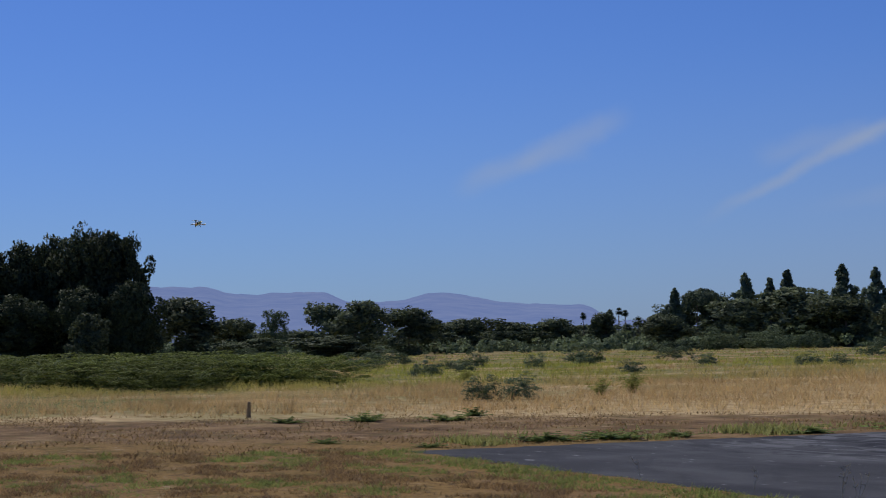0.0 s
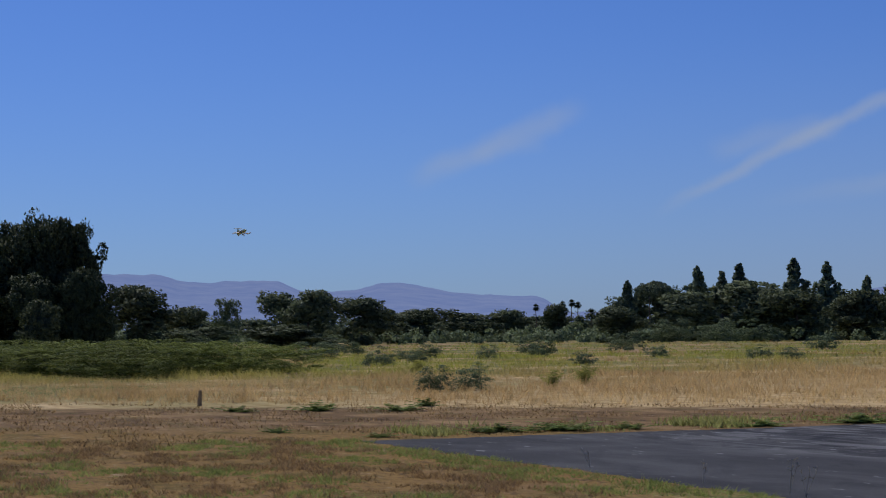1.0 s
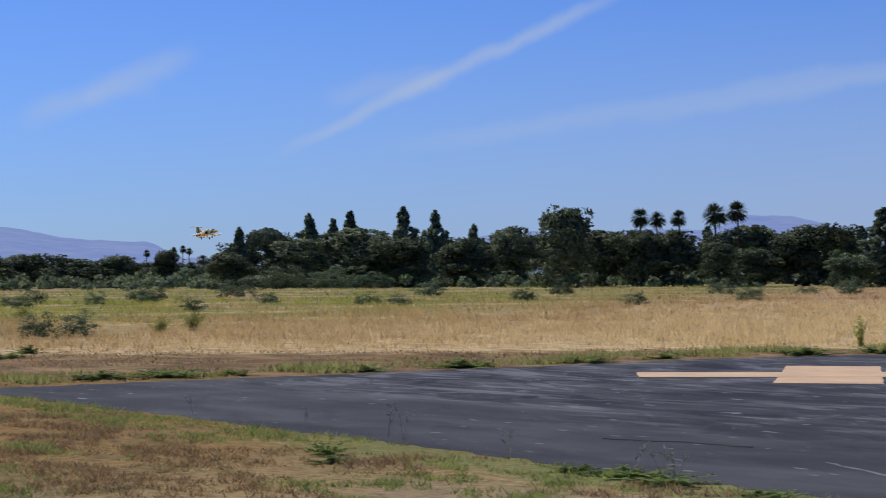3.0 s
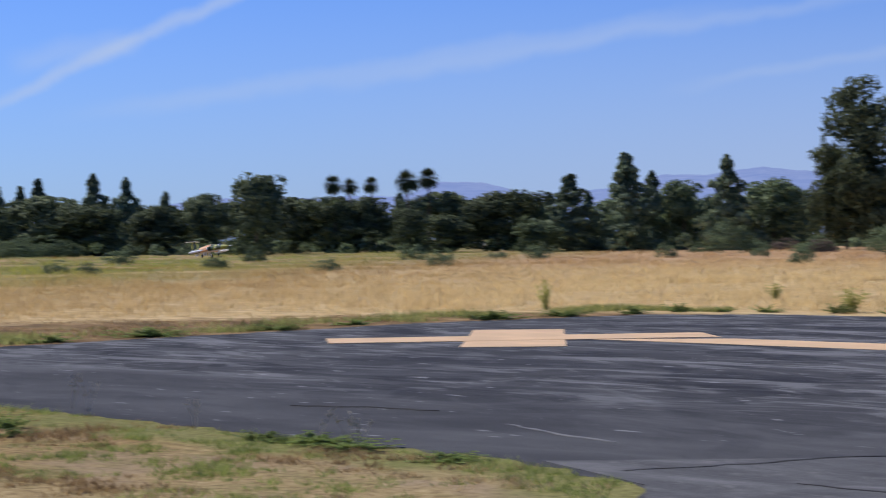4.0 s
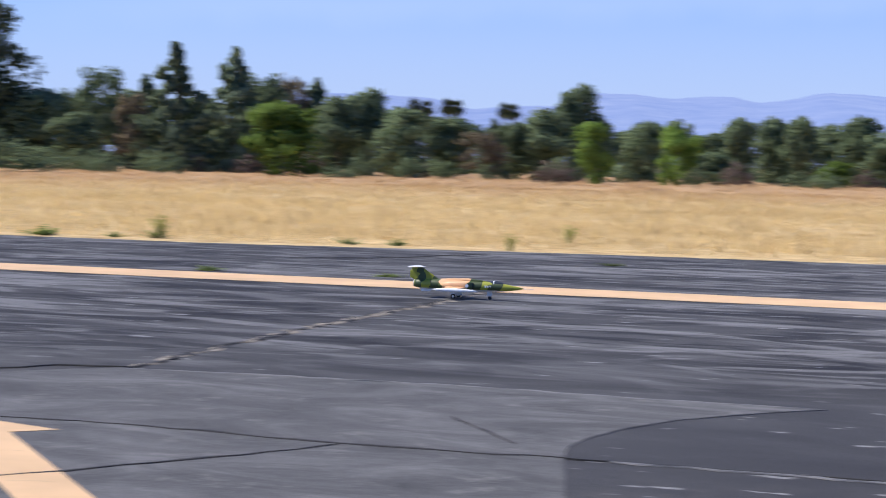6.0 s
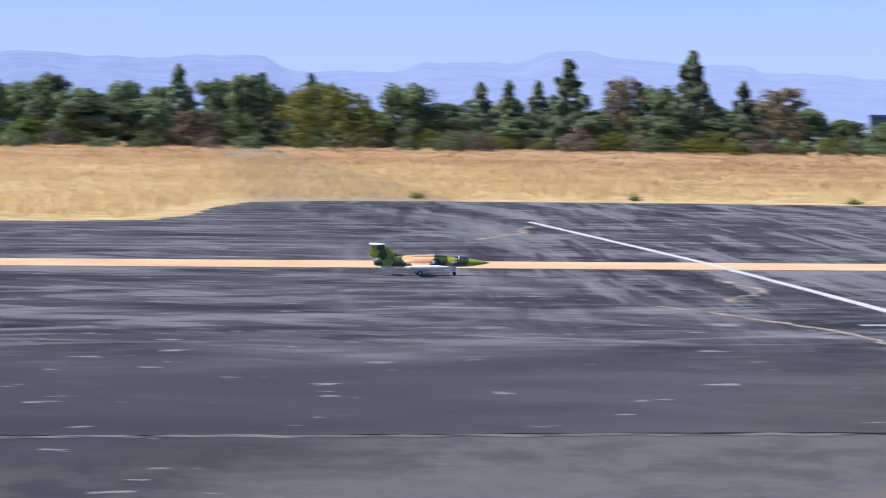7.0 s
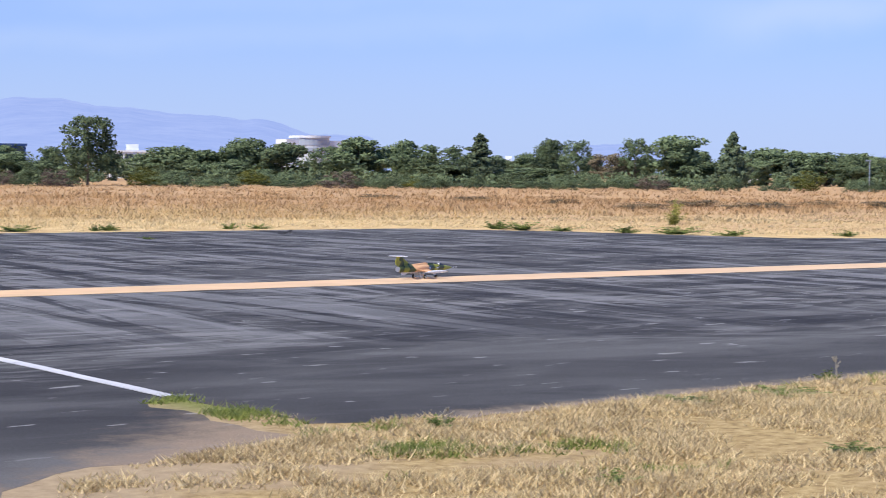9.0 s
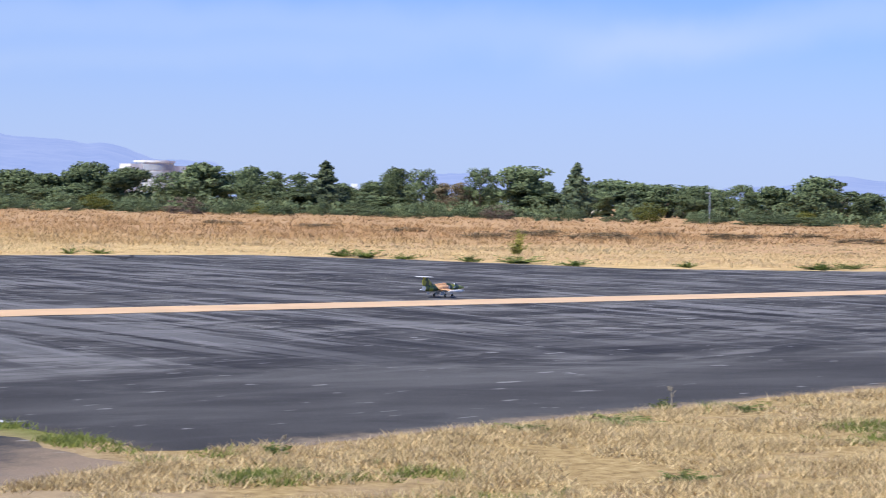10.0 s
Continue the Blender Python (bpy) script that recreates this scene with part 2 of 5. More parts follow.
def m_asphalt():
    m = Mat("worn_asphalt", 0.85, 0.08)
    x, y, z = m.xyz()
    fine = m.noise(60.0, 4, rough=0.7)
    broad = m.noise(0.16, 4, (0.55, 1.1, 1), rough=0.5, distortion=0.6)
    cloud = m.noise(0.42, 5, (0.6, 1.2, 1), rough=0.55, distortion=0.8)
    drag = m.noise(0.62, 6, (0.42, 1.35, 1), rough=0.58, distortion=0.9)
    slant = m.noise(0.80, 6, (0.50, 1.3, 1), rough=0.58, distortion=0.8, turn=24)
    thin = m.noise(1.5, 5, (0.34, 1.5, 1), rough=0.55, distortion=0.7, turn=-8)
    base = m.ramp(cloud, (0.30, (0.047, 0.046, 0.047)), (0.48, (0.065, 0.064, 0.0645)), (0.62, (0.088, 0.087, 0.0865)), (0.75, (0.116, 0.114, 0.112)))
    # worn, pale swathes and dark sealed ones beyond the near lane
    out = m.step(m.math("MULTIPLY_ADD", broad, 7.0, y), 17.5, 21.5)
    pale = m.math("MULTIPLY", m.step(drag, 0.51, 0.63), m.math("MULTIPLY_ADD", out, 0.62, 0.13))
    base = m.mix(pale, base, (0.192, 0.190, 0.188))
    pale = m.math("MULTIPLY", m.step(slant, 0.54, 0.64), m.math("MULTIPLY_ADD", out, 0.55, 0.10))
    base = m.mix(pale, base, (0.205, 0.203, 0.200))
    dark = m.math("MULTIPLY", m.step(slant, 0.44, 0.35), m.math("MULTIPLY_ADD", out, 0.55, 0.25))
    base = m.mix(dark, base, (0.025, 0.025, 0.028))
    dark = m.math("MULTIPLY", m.step(drag, 0.44, 0.36), m.math("MULTIPLY_ADD", out, 0.5, 0.25))
    base = m.mix(dark, base, (0.028, 0.028, 0.031))
    base = m.mix(m.math("MULTIPLY", m.math("MULTIPLY", m.step(thin, 0.57, 0.64), out), 0.6), base, (0.22, 0.218, 0.214))
    base = m.mix(m.math("MULTIPLY", m.math("MULTIPLY", m.step(thin, 0.43, 0.36), out), 0.65), base, (0.022, 0.022, 0.025))
    base = m.mix(m.math("MULTIPLY", m.step(broad, 0.56, 0.66), 0.45), base, (0.040, 0.040, 0.043))
    # strips laid across the runway, worn unevenly
    rake, comb = m.noise(0.55, 5, (1.6, 0.13, 1), rough=0.6, distortion=0.5, turn=-4), m.noise(1.3, 4, (1.6, 0.10, 1), rough=0.6, distortion=0.35, turn=6)
    there = m.step(m.math("MULTIPLY_ADD", broad, 6.0, x), 2.0, 9.0)
    rough_side = m.math("MULTIPLY", there, m.step(m.math("MULTIPLY_ADD", broad, 6.0, y), 18.0, 25.0))
    base = m.mix(m.math("MULTIPLY", m.math("MULTIPLY", m.step(rake, 0.52, 0.60), rough_side), 0.6), base, (0.185, 0.186, 0.190))
    base = m.mix(m.math("MULTIPLY", m.math("MULTIPLY", m.step(rake, 0.47, 0.40), rough_side), 0.6), base, (0.040, 0.040, 0.044))
    base = m.mix(m.math("MULTIPLY", m.math("MULTIPLY", m.step(comb, 0.56, 0.63), rough_side), 0.65), base, (0.21, 0.21, 0.215))
    base = m.mix(m.math("MULTIPLY", m.math("MULTIPLY", m.step(comb, 0.44, 0.38), rough_side), 0.75), base, (0.024, 0.024, 0.027))
    # fresh dark sealing beside the taxiway's mouth
    seal = m.math("MULTIPLY", m.math("MULTIPLY", m.step(x, -3.2, -2.4), m.step(x, 5.0, 1.5)), m.step(y, 15.5, 14.4))
    seal = m.math("MULTIPLY", seal, m.math("MAXIMUM", m.step(y, 11.25, 11.45), m.step(x, 0.4, -0.6)))
    base = m.mix(m.math("MULTIPLY", seal, 0.6), base, (0.050, 0.050, 0.054))
    # few pale chips and scrapes
    scuff = m.noise(3.2, 3, (0.55, 1.5, 1), rough=0.5)
    base = m.mix(m.math("MULTIPLY", m.step(scuff, 0.665, 0.71), 0.75), base, (0.30, 0.296, 0.29))
    # dusty grey by the taxiway's mouth
    grit = m.noise(2.4, 7, rough=0.7)
    dust = m.math("MULTIPLY", m.step(m.math("MULTIPLY_ADD", broad, 3.0, y), 13.2, 11.2), m.step(grit, 0.40, 0.62))
    base = m.mix(m.math("MULTIPLY", dust, 0.32), base, (0.15, 0.138, 0.122))
    # sand blown over the brink by the bare corner, and along the turf
    pale = m.math("MULTIPLY", m.math("MULTIPLY", m.step(x, 0.0, 1.6), m.step(x, 8.0, 6.6)), m.step(m.math("MULTIPLY_ADD", grit, 0.5, y), 11.85, 11.45))
    base = m.mix(m.math("MULTIPLY", pale, m.math("MULTIPLY_ADD", m.step(grit, 0.38, 0.62), 0.5, 0.3)), base, (0.128, 0.125, 0.124))
    off = m.math("ADD", m.math("MULTIPLY_ADD", x, -0.69, 2.277), m.math("MULTIPLY_ADD", y, 0.72, -6.264))
    blown = m.step(m.math("MULTIPLY_ADD", grit, 1.9, off), 1.75, 0.75)
    blown = m.math("MULTIPLY", blown, m.math("MULTIPLY", m.step(x, 1.0, 2.6), m.step(x, 7.4, 6.6)))
    base = m.mix(m.math("MULTIPLY", blown, 0.85), base, (0.285, 0.215, 0.150))
    brink = m.math("MULTIPLY_ADD", x, -0.075, m.math("MULTIPLY_ADD", grit, -0.9, y))
    brink = m.math("MULTIPLY", m.step(brink, 10.75, 10.35), m.step(x, 7.6, 8.4))
    base = m.mix(m.math("MULTIPLY", brink, 0.8), base, (0.30, 0.235, 0.165))
    base = m.mix(1.0, base, m.ramp(fine, (0.3, (0.76, 0.76, 0.76)), (0.7, (1.22, 1.22, 1.22))), "MULTIPLY")
    m.color(base)
    return m.bump(fine, 0.45, 0.006).m


def m_worn():
    m = Mat("old_pale_asphalt", 0.85, 0.08)
    fine, swirl, blot, grit = m.noise(55.0, 4, rough=0.7), m.noise(1.0, 7, (0.7, 1.3, 1), rough=0.68, distortion=1.2), m.noise(0.5, 5), m.noise(2.6, 7, rough=0.72)
    base = m.ramp(swirl, (0.3, (0.070, 0.069, 0.068)), (0.5, (0.115, 0.113, 0.111)), (0.7, (0.180, 0.176, 0.172)))
    base = m.mix(m.math("MULTIPLY", m.step(blot, 0.5, 0.62), 0.5), base, (0.095, 0.093, 0.092))
    base = m.mix(m.math("MULTIPLY", m.step(grit, 0.54, 0.68), 0.55), base, (0.215, 0.205, 0.192))
    m.color(m.mix(1.0, base, m.ramp(fine, (0.3, (0.75, 0.75, 0.75)), (0.7, (1.25, 1.25, 1.25))), "MULTIPLY"))
    return m.bump(fine, 0.5, 0.006).m


def m_marking(name, c, worn):
    m = Mat(name, 0.7, 0.3)
    wear = m.noise(5.0, 8, (0.5, 1.4, 1), rough=0.75)
    fine = m.noise(45.0, 4)
    col = m.ramp(m.noise(1.2, 5), (0.3, tuple(v * 0.86 for v in c)), (0.7, tuple(min(0.95, v * 1.08) for v in c)))
    x, y, z = m.xyz()
    col = m.mix(m.math("MULTIPLY", m.step(x, 2.0, 22.0), 0.32), col, tuple(0.42 * v + 0.20 for v in c))
    col = m.mix(m.math("MULTIPLY", m.step(wear, 0.60, 0.72), worn), col, (0.10, 0.09, 0.085))
    m.color(col)
    return m.bump(fine, 0.3, 0.004).m


def m_leaf(name, dark, light, through=0.25, rough=0.6):
    m = Mat(name, rough, 0.06)
    island = m.node("NewGeometry").outputs["Random Per Island"]
    clump = m.noise(0.8, 4)
    f = m.math("ADD", m.math("MULTIPLY", island, 0.45), m.math("MULTIPLY", clump, 0.55))
    col = m.ramp(f, (0.25, dark), (0.75, light))
    v = m.node("CombineXYZ")
    for i in range(3):
        m.link(m.vary(0.22), v.inputs[i])
    col = m.mix(1.0, col, v.outputs[0], "MULTIPLY")
    return m.color(col).thin(col, through).m


def m_turf():
    """Dead turf: pale straw on one side of the taxiway, darker and browner on the other."""
    m = Mat("half_dry_turf", 0.8, 0.2)
    island = m.node("NewGeometry").outputs["Random Per Island"]
    x, y, z = m.xyz()
    f = m.math("ADD", m.math("MULTIPLY", island, 0.5), m.math("MULTIPLY", m.noise(2.2, 4), 0.5))
    pale = m.ramp(f, (0.25, (0.40, 0.30, 0.15)), (0.75, (0.86, 0.70, 0.40)))
    brown = m.ramp(f, (0.25, (0.17, 0.105, 0.048)), (0.75, (0.50, 0.34, 0.155)))
    col = m.mix(m.step(m.math("MULTIPLY_ADD", m.noise(0.3, 3), 8.0, x), 0.0, -9.0), pale, brown)
    return m.color(col).thin(col, 0.35).m


def m_bark():
    m = Mat("bark", 0.9, 0.2)
    f = m.noise(6.0, 6, (1, 1, 0.25))
    m.color(m.ramp(f, (0.3, (0.07, 0.05, 0.035)), (0.7, (0.24, 0.19, 0.14))))
    return m.bump(f, 0.5, 0.03).m


def m_straw(name, dark, light):
    """Grass blades: straw that turns rusty or green from patch to patch."""
    m = Mat(name, 0.75, 0.2)
    island = m.node("NewGeometry").outputs["Random Per Island"]
    patch = m.noise(0.10, 4, (0.6, 1.3, 1))
    f = m.math("ADD", m.math("MULTIPLY", island, 0.14), m.math("MULTIPLY", m.noise(0.30, 5, (0.35, 1.2, 1), rough=0.62), 0.86))
    col = m.ramp(f, (0.25, dark), (0.75, light))
    x, y, z = m.xyz()
    away = m.math("SQRT", m.math("ADD", m.math("MULTIPLY", x, x), m.math("MULTIPLY", y, y)))
    far = m.math("ADD", m.math("MULTIPLY_ADD", patch, 120.0, away), m.math("MULTIPLY", m.math("MAXIMUM", x, 0.0), 0.8))
    col = m.mix(m.math("MULTIPLY", m.step(far, 135.0, 205.0), 0.75), col, (0.54, 0.32, 0.16))
    col = m.mix(m.math("MULTIPLY", m.step(m.math("MULTIPLY_ADD", y, 0.62, x), -8.0, -34.0), 0.75), col, m.ramp(f, (0.3, (0.30, 0.18, 0.075)), (0.7, (0.62, 0.43, 0.20))))
    leftness = m.math("MULTIPLY", m.step(m.math("MULTIPLY_ADD", y, 0.62, x), -26.0, -60.0), m.step(m.noise(0.12, 4, (0.5, 1.3, 1)), 0.34, 0.52))
    leftness = m.math("MULTIPLY", leftness, m.step(away, 58.0, 84.0))
    col = m.mix(leftness, col, (0.36, 0.37, 0.075))
    mown = m.math("MULTIPLY", m.step(x, 14.0, 30.0), m.step(m.math("MULTIPLY_ADD", patch, 14.0, y), 72.0, 64.0))
    col = m.mix(m.math("MULTIPLY", mown, 0.8), col, m.ramp(f, (0.3, (0.78, 0.60, 0.31)), (0.7, (0.95, 0.81, 0.50))))
    weeds = m.math("MULTIPLY", m.step(m.noise(0.09, 5, (0.6, 1.0, 1), rough=0.6), 0.55, 0.64), m.math("MULTIPLY", m.step(x, 20.0, 45.0), m.step(away, 72.0, 84.0)))
    col = m.mix(m.math("MULTIPLY", weeds, 0.35), col, (0.34, 0.23, 0.15))
    return m.color(col).thin(col, 0.5).m


def m_hills():
    m = Mat("haze_painted_hills", 1.0, 0.0)
    f = m.noise(0.011, 9, rough=0.72)
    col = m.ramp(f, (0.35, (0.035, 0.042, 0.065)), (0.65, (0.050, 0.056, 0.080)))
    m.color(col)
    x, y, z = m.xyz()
    # distance haze painted as the hills' own glow, paler towards positive x
    haze_glow = m.ramp(f, (0.35, (0.145, 0.212, 0.450)), (0.65, (0.205, 0.265, 0.475)))
    haze_glow = m.mix(m.math("MULTIPLY", m.step(x, -1600.0, 1500.0), 0.34), haze_glow, (0.300, 0.380, 0.640))
    m.link(haze_glow, m.bsdf.inputs["Emission Color"])
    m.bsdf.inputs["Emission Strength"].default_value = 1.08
    return m.m


def m_camouflage():
    """Olive, dark green and tan in soft-edged fields, pale grey beneath."""
    m = Mat("camouflage_paint", 0.42, 0.5)
    x, y, z = m.xyz("object")
    wave = m.noise(5.0, 2, coords="object")
    f = m.math("ADD", m.math("MULTIPLY_ADD", x, 0.6, 0.40), m.math("MULTIPLY_ADD", wave, 0.18, -0.09))
    r = m.node("ValToRGB")
    r.color_ramp.interpolation = "CONSTANT"
    olive, dark, tan = (0.310, 0.320, 0.030), (0.050, 0.072, 0.020), (0.720, 0.420, 0.210)
    stops = ((0.0, olive), (0.085, dark), (0.145, olive), (0.215, dark), (0.30, tan), (0.515, dark), (0.60, olive), (0.655, dark), (0.765, olive))
    e = r.color_ramp.elements
    while len(e) < len(stops):
        e.new(0.5)
    for el, (p, c) in zip(e, stops):
        el.position, el.color = p, (*c, 1)
    m.link(f, r.inputs["Fac"])
    col = r.outputs["Color"]
    low = m.step(m.math("MULTIPLY_ADD", wave, 0.02, z), 0.176, 0.173)
    col = m.mix(low, col, (0.66, 0.66, 0.64))
    m.color(col)
    return m.m


M_GROUND, M_ASPHALT = m_ground(), m_asphalt()
M_ORANGE = m_marking("faded_orange_paint", (0.70, 0.462, 0.245), 0.35)
M_PALE_SEAM = m_marking("pale_worn_seam", (0.165, 0.16, 0.155), 0.9)
M_WHITE_LINE = m_marking("white_line_paint", (0.56, 0.56, 0.57), 0.6)
M_BARK = m_bark()
LEAF = {
    # the dense trees' shade against the sun is put into this leaf colour
    "dark": m_leaf("backlit_tone_foliage", (0.030, 0.044, 0.024), (0.090, 0.112, 0.055), 0.15),
    # gum leaves; on the K trees this darker colour stands for back-lit shade
    "gum": m_leaf("gum_and_backlit_foliage", (0.052, 0.072, 0.042), (0.165, 0.195, 0.100), 0.18),
    "green": m_leaf("green_foliage", (0.078, 0.115, 0.064), (0.225, 0.280, 0.145), 0.24),
    "conifer": m_leaf("conifer_foliage", (0.074, 0.108, 0.070), (0.215, 0.260, 0.150), 0.22),
    "bright": m_leaf("bright_foliage", (0.105, 0.175, 0.032), (0.260, 0.370, 0.085), 0.35),
    "yellow": m_leaf("yellow_green_foliage", (0.085, 0.095, 0.020), (0.230, 0.230, 0.060), 0.3),
    "brown": m_leaf("dry_brown_foliage", (0.110, 0.090, 0.058), (0.270, 0.220, 0.140), 0.15),
    "mauve": m_leaf("mauve_brown_foliage", (0.100, 0.075, 0.060), (0.240, 0.185, 0.150), 0.15),
    "palm": m_leaf("palm_foliage", (0.030, 0.042, 0.020), (0.110, 0.120, 0.050), 0.15),
    "weed": m_leaf("weed_leaves", (0.130, 0.185, 0.050), (0.330, 0.400, 0.125), 0.45),
    "reed": m_leaf("reedy_foliage", (0.060, 0.085, 0.022), (0.250, 0.290, 0.070), 0.3),
    "pale": m_leaf("pale_green_leaves", (0.270, 0.290, 0.070), (0.520, 0.500, 0.150), 0.5),
}
M_STRAW = m_straw("straw_blades", (0.60, 0.43, 0.195), (0.94, 0.74, 0.40))
M_TURF = m_turf()
M_TURF_GREEN = m_leaf("green_turf", (0.13, 0.17, 0.04), (0.33, 0.36, 0.11), 0.5)
M_VERGE = m_leaf("verge_weeds", (0.19, 0.21, 0.06), (0.40, 0.40, 0.15), 0.5)
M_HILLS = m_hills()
M_CAMO = m_camouflage()
M_AIR_WHITE = m_plain("white_gloss_paint", (0.78, 0.78, 0.76), 0.35)
M_RUBBER = m_plain("black_rubber", (0.02, 0.02, 0.02), 0.8)
M_ALU = m_plain("bare_metal", (0.60, 0.60, 0.60), 0.35, 0.9)
M_CANOPY = m_plain("smoked_canopy", (0.05, 0.06, 0.07), 0.08)
M_CRACK = m_plain("crack_filling", (0.028, 0.026, 0.024), 0.9, grain=3.0, amount=0.4)
M_CRACK_GRASS = m_plain("dry_grass_in_crack", (0.25, 0.215, 0.165), 0.95, grain=4.0, amount=0.6)
M_STALK = m_plain("bleached_stalk", (0.36, 0.32, 0.24), 0.95, grain=8.0, amount=0.3)
M_TAR = m_worn()
M_WALL_WHITE = m_plain("white_wall_panel", (0.72, 0.74, 0.78), 0.7, grain=0.3)
M_WALL_GREY = m_plain("grey_concrete_wall", (0.56, 0.58, 0.60), 0.8, grain=0.3)
M_GLASS_BLUE = m_plain("blue_glass_front", (0.03, 0.06, 0.17), 0.15, grain=0.5)
M_BAND = m_plain("hazy_window_band", (0.34, 0.38, 0.44), 0.3, grain=0.5)
M_GLASS = m_plain("dark_window_glass", (0.03, 0.04, 0.05), 0.08)
M_CAR = [m_plain("car_paint_%s" % n, c, 0.25) for n, c in (("white", (0.75, 0.75, 0.75)), ("silver", (0.42, 0.43, 0.45)), ("dark", (0.04, 0.05, 0.07)))]
M_POST = m_plain("weathered_wood", (0.26, 0.20, 0.12), 0.9)


# ---- building helpers ----
def part(name, bm, material, parent=None, label="", smooth=False):
    """Links a bmesh as one mesh object, under a thing or a part."""
    me = bpy.data.meshes.new(name)
    bmesh.ops.recalc_face_normals(bm, faces=bm.faces)
    bm.to_mesh(me)
    bm.free()
    if smooth:
        me.shade_smooth()
    me.materials.append(material)
    ob = new(name, me)
    if parent:
        ob.parent = parent
    return tagged(ob, label)


def soup(name, verts, faces, material, parent=None, normals=None):
    """A mesh from arrays of corners and of triangles or quads, shaded by the normals of its corners where they are given."""
    me = bpy.data.meshes.new(name)
    n, k = faces.shape
    me.vertices.add(len(verts))
    me.vertices.foreach_set("co", np.asarray(verts, dtype=np.float32).ravel())
    me.loops.add(n * k)
    me.loops.foreach_set("vertex_index", faces.astype(np.int32).ravel())
    me.polygons.add(n)
    me.polygons.foreach_set("loop_start", np.arange(0, n * k, k, dtype=np.int32))
    me.update(calc_edges=True)
    me.validate()
    if normals is not None:
        me.shade_smooth()
        me.normals_split_custom_set_from_vertices(np.asarray(normals, dtype=np.float32).tolist())
    me.materials.append(material)
    ob = new(name, me)
    if parent:
        ob.parent = parent
    return ob


def box(bm, x0, y0, z0, x1, y1, z1, bevel=0.0):
    got = bmesh.ops.create_cube(bm, size=1.0, matrix=Matrix.LocRotScale(((x0 + x1) / 2, (y0 + y1) / 2, (z0 + z1) / 2), None, (x1 - x0, y1 - y0, z1 - z0)))
    if bevel:
        edges = list({e for v in got["verts"] for e in v.link_edges})
        bmesh.ops.bevel(bm, geom=edges, offset=bevel, segments=2, affect="EDGES", profile=0.5)
    return bm


def slab(outline, z0, z1):
    """A flat plate with the given outline."""
    bm = bmesh.new()
    top = [bm.verts.new((x, y, z1)) for x, y in outline]
    low = [bm.verts.new((x, y, z0)) for x, y in outline]
    bm.faces.new(top)
    for i in range(len(top)):
        j = (i + 1) % len(top)
        bm.faces.new((top[j], top[i], low[i], low[j]))
    return bm


def ragged(outline, step, jitter, seed, closed=True):
    """The outline cut into short steps with an uneven edge."""
    rng = random.Random(seed)
    out = []
    n = len(outline)
    for i in range(n if closed else n - 1):
        a, b = Vector(outline[i]), Vector(outline[(i + 1) % n])
        k = max(1, int((b - a).length / step))
        side = Vector((-(b - a).y, (b - a).x)).normalized()
        for j in range(k):
            out.append(a.lerp(b, j / k) + side * rng.uniform(-jitter, jitter) * (1 if j else 0.3))
    if not closed:
        out.append(Vector(outline[-1]))
    return [(p.x, p.y) for p in out]


def ribbon(points, width, z0, z1, seed, jitter=0.3):
    """A strip of uneven width along a line."""
    rng = random.Random(seed)
    bm = bmesh.new()
    rows = []
    for i, p in enumerate(points):
        a, b = Vector(points[max(0, i - 1)]), Vector(points[min(len(points) - 1, i + 1)])
        side = Vector((-(b - a).y, (b - a).x)).normalized()
        w = width * rng.uniform(1 - jitter, 1 + jitter) / 2
        if i in (0, len(points) - 1):
            w *= 0.3
        c = Vector(p)
        rows.append([bm.verts.new((*(c + side * w * s), z)) for s, z in ((1, z0), (0.7, z1), (-0.7, z1), (-1, z0))])
    for r, s in zip(rows, rows[1:]):
        for k in range(3):
            bm.faces.new((r[k], r[k + 1], s[k + 1], s[k]))
    return bm


def tube(bm, a, b, r0, r1, n=8):
    a, b = Vector(a), Vector(b)
    q = (b - a).to_track_quat("Z", "Y")
    rings = []
    for p, r in ((a, r0), (b, r1)):
        rings.append([bm.verts.new(p + q @ Vector((r * math.cos(2 * math.pi * i / n), r * math.sin(2 * math.pi * i / n), 0))) for i in range(n)])
    for i in range(n):
        bm.faces.new((rings[0][i], rings[0][(i + 1) % n], rings[1][(i + 1) % n], rings[1][i]))
    bm.faces.new(rings[1])
    bm.faces.new(rings[0][::-1])


def inside(px, py, poly):
    """Which of the points lie in a polygon."""
    hit = np.zeros(len(px), bool)
    n = len(poly)
    for i in range(n):
        (x0, y0), (x1, y1) = poly[i], poly[(i + 1) % n]
        if y0 == y1:
            continue
        c = (y0 > py) != (y1 > py)
        hit ^= c & (px < (x1 - x0) * (py - y0) / (y1 - y0) + x0)
    return hit


# ---- the ground ----
def build_ground():
    bm = bmesh.new()
    radii = [0, 6, 14, 30, 60, 120, 240, 480, 1000, 2200, 4700]
    n = 96
    centre = bm.verts.new((0, 0, 0))
    last = None
    for r in radii[1:]:
        ring = [bm.verts.new((r * math.sin(2 * math.pi * i / n), r * math.cos(2 * math.pi * i / n), 0)) for i in range(n)]
        for i in range(n):
            j = (i + 1) % n
            bm.faces.new((centre, ring[j], ring[i]) if last is None else (last[i], last[j], ring[j], ring[i]))
        last = ring
    tagged(part("ground", bm, M_GROUND), "dry straw-coloured field and half-dead lawn on flat ground", "ground", kind="structure")


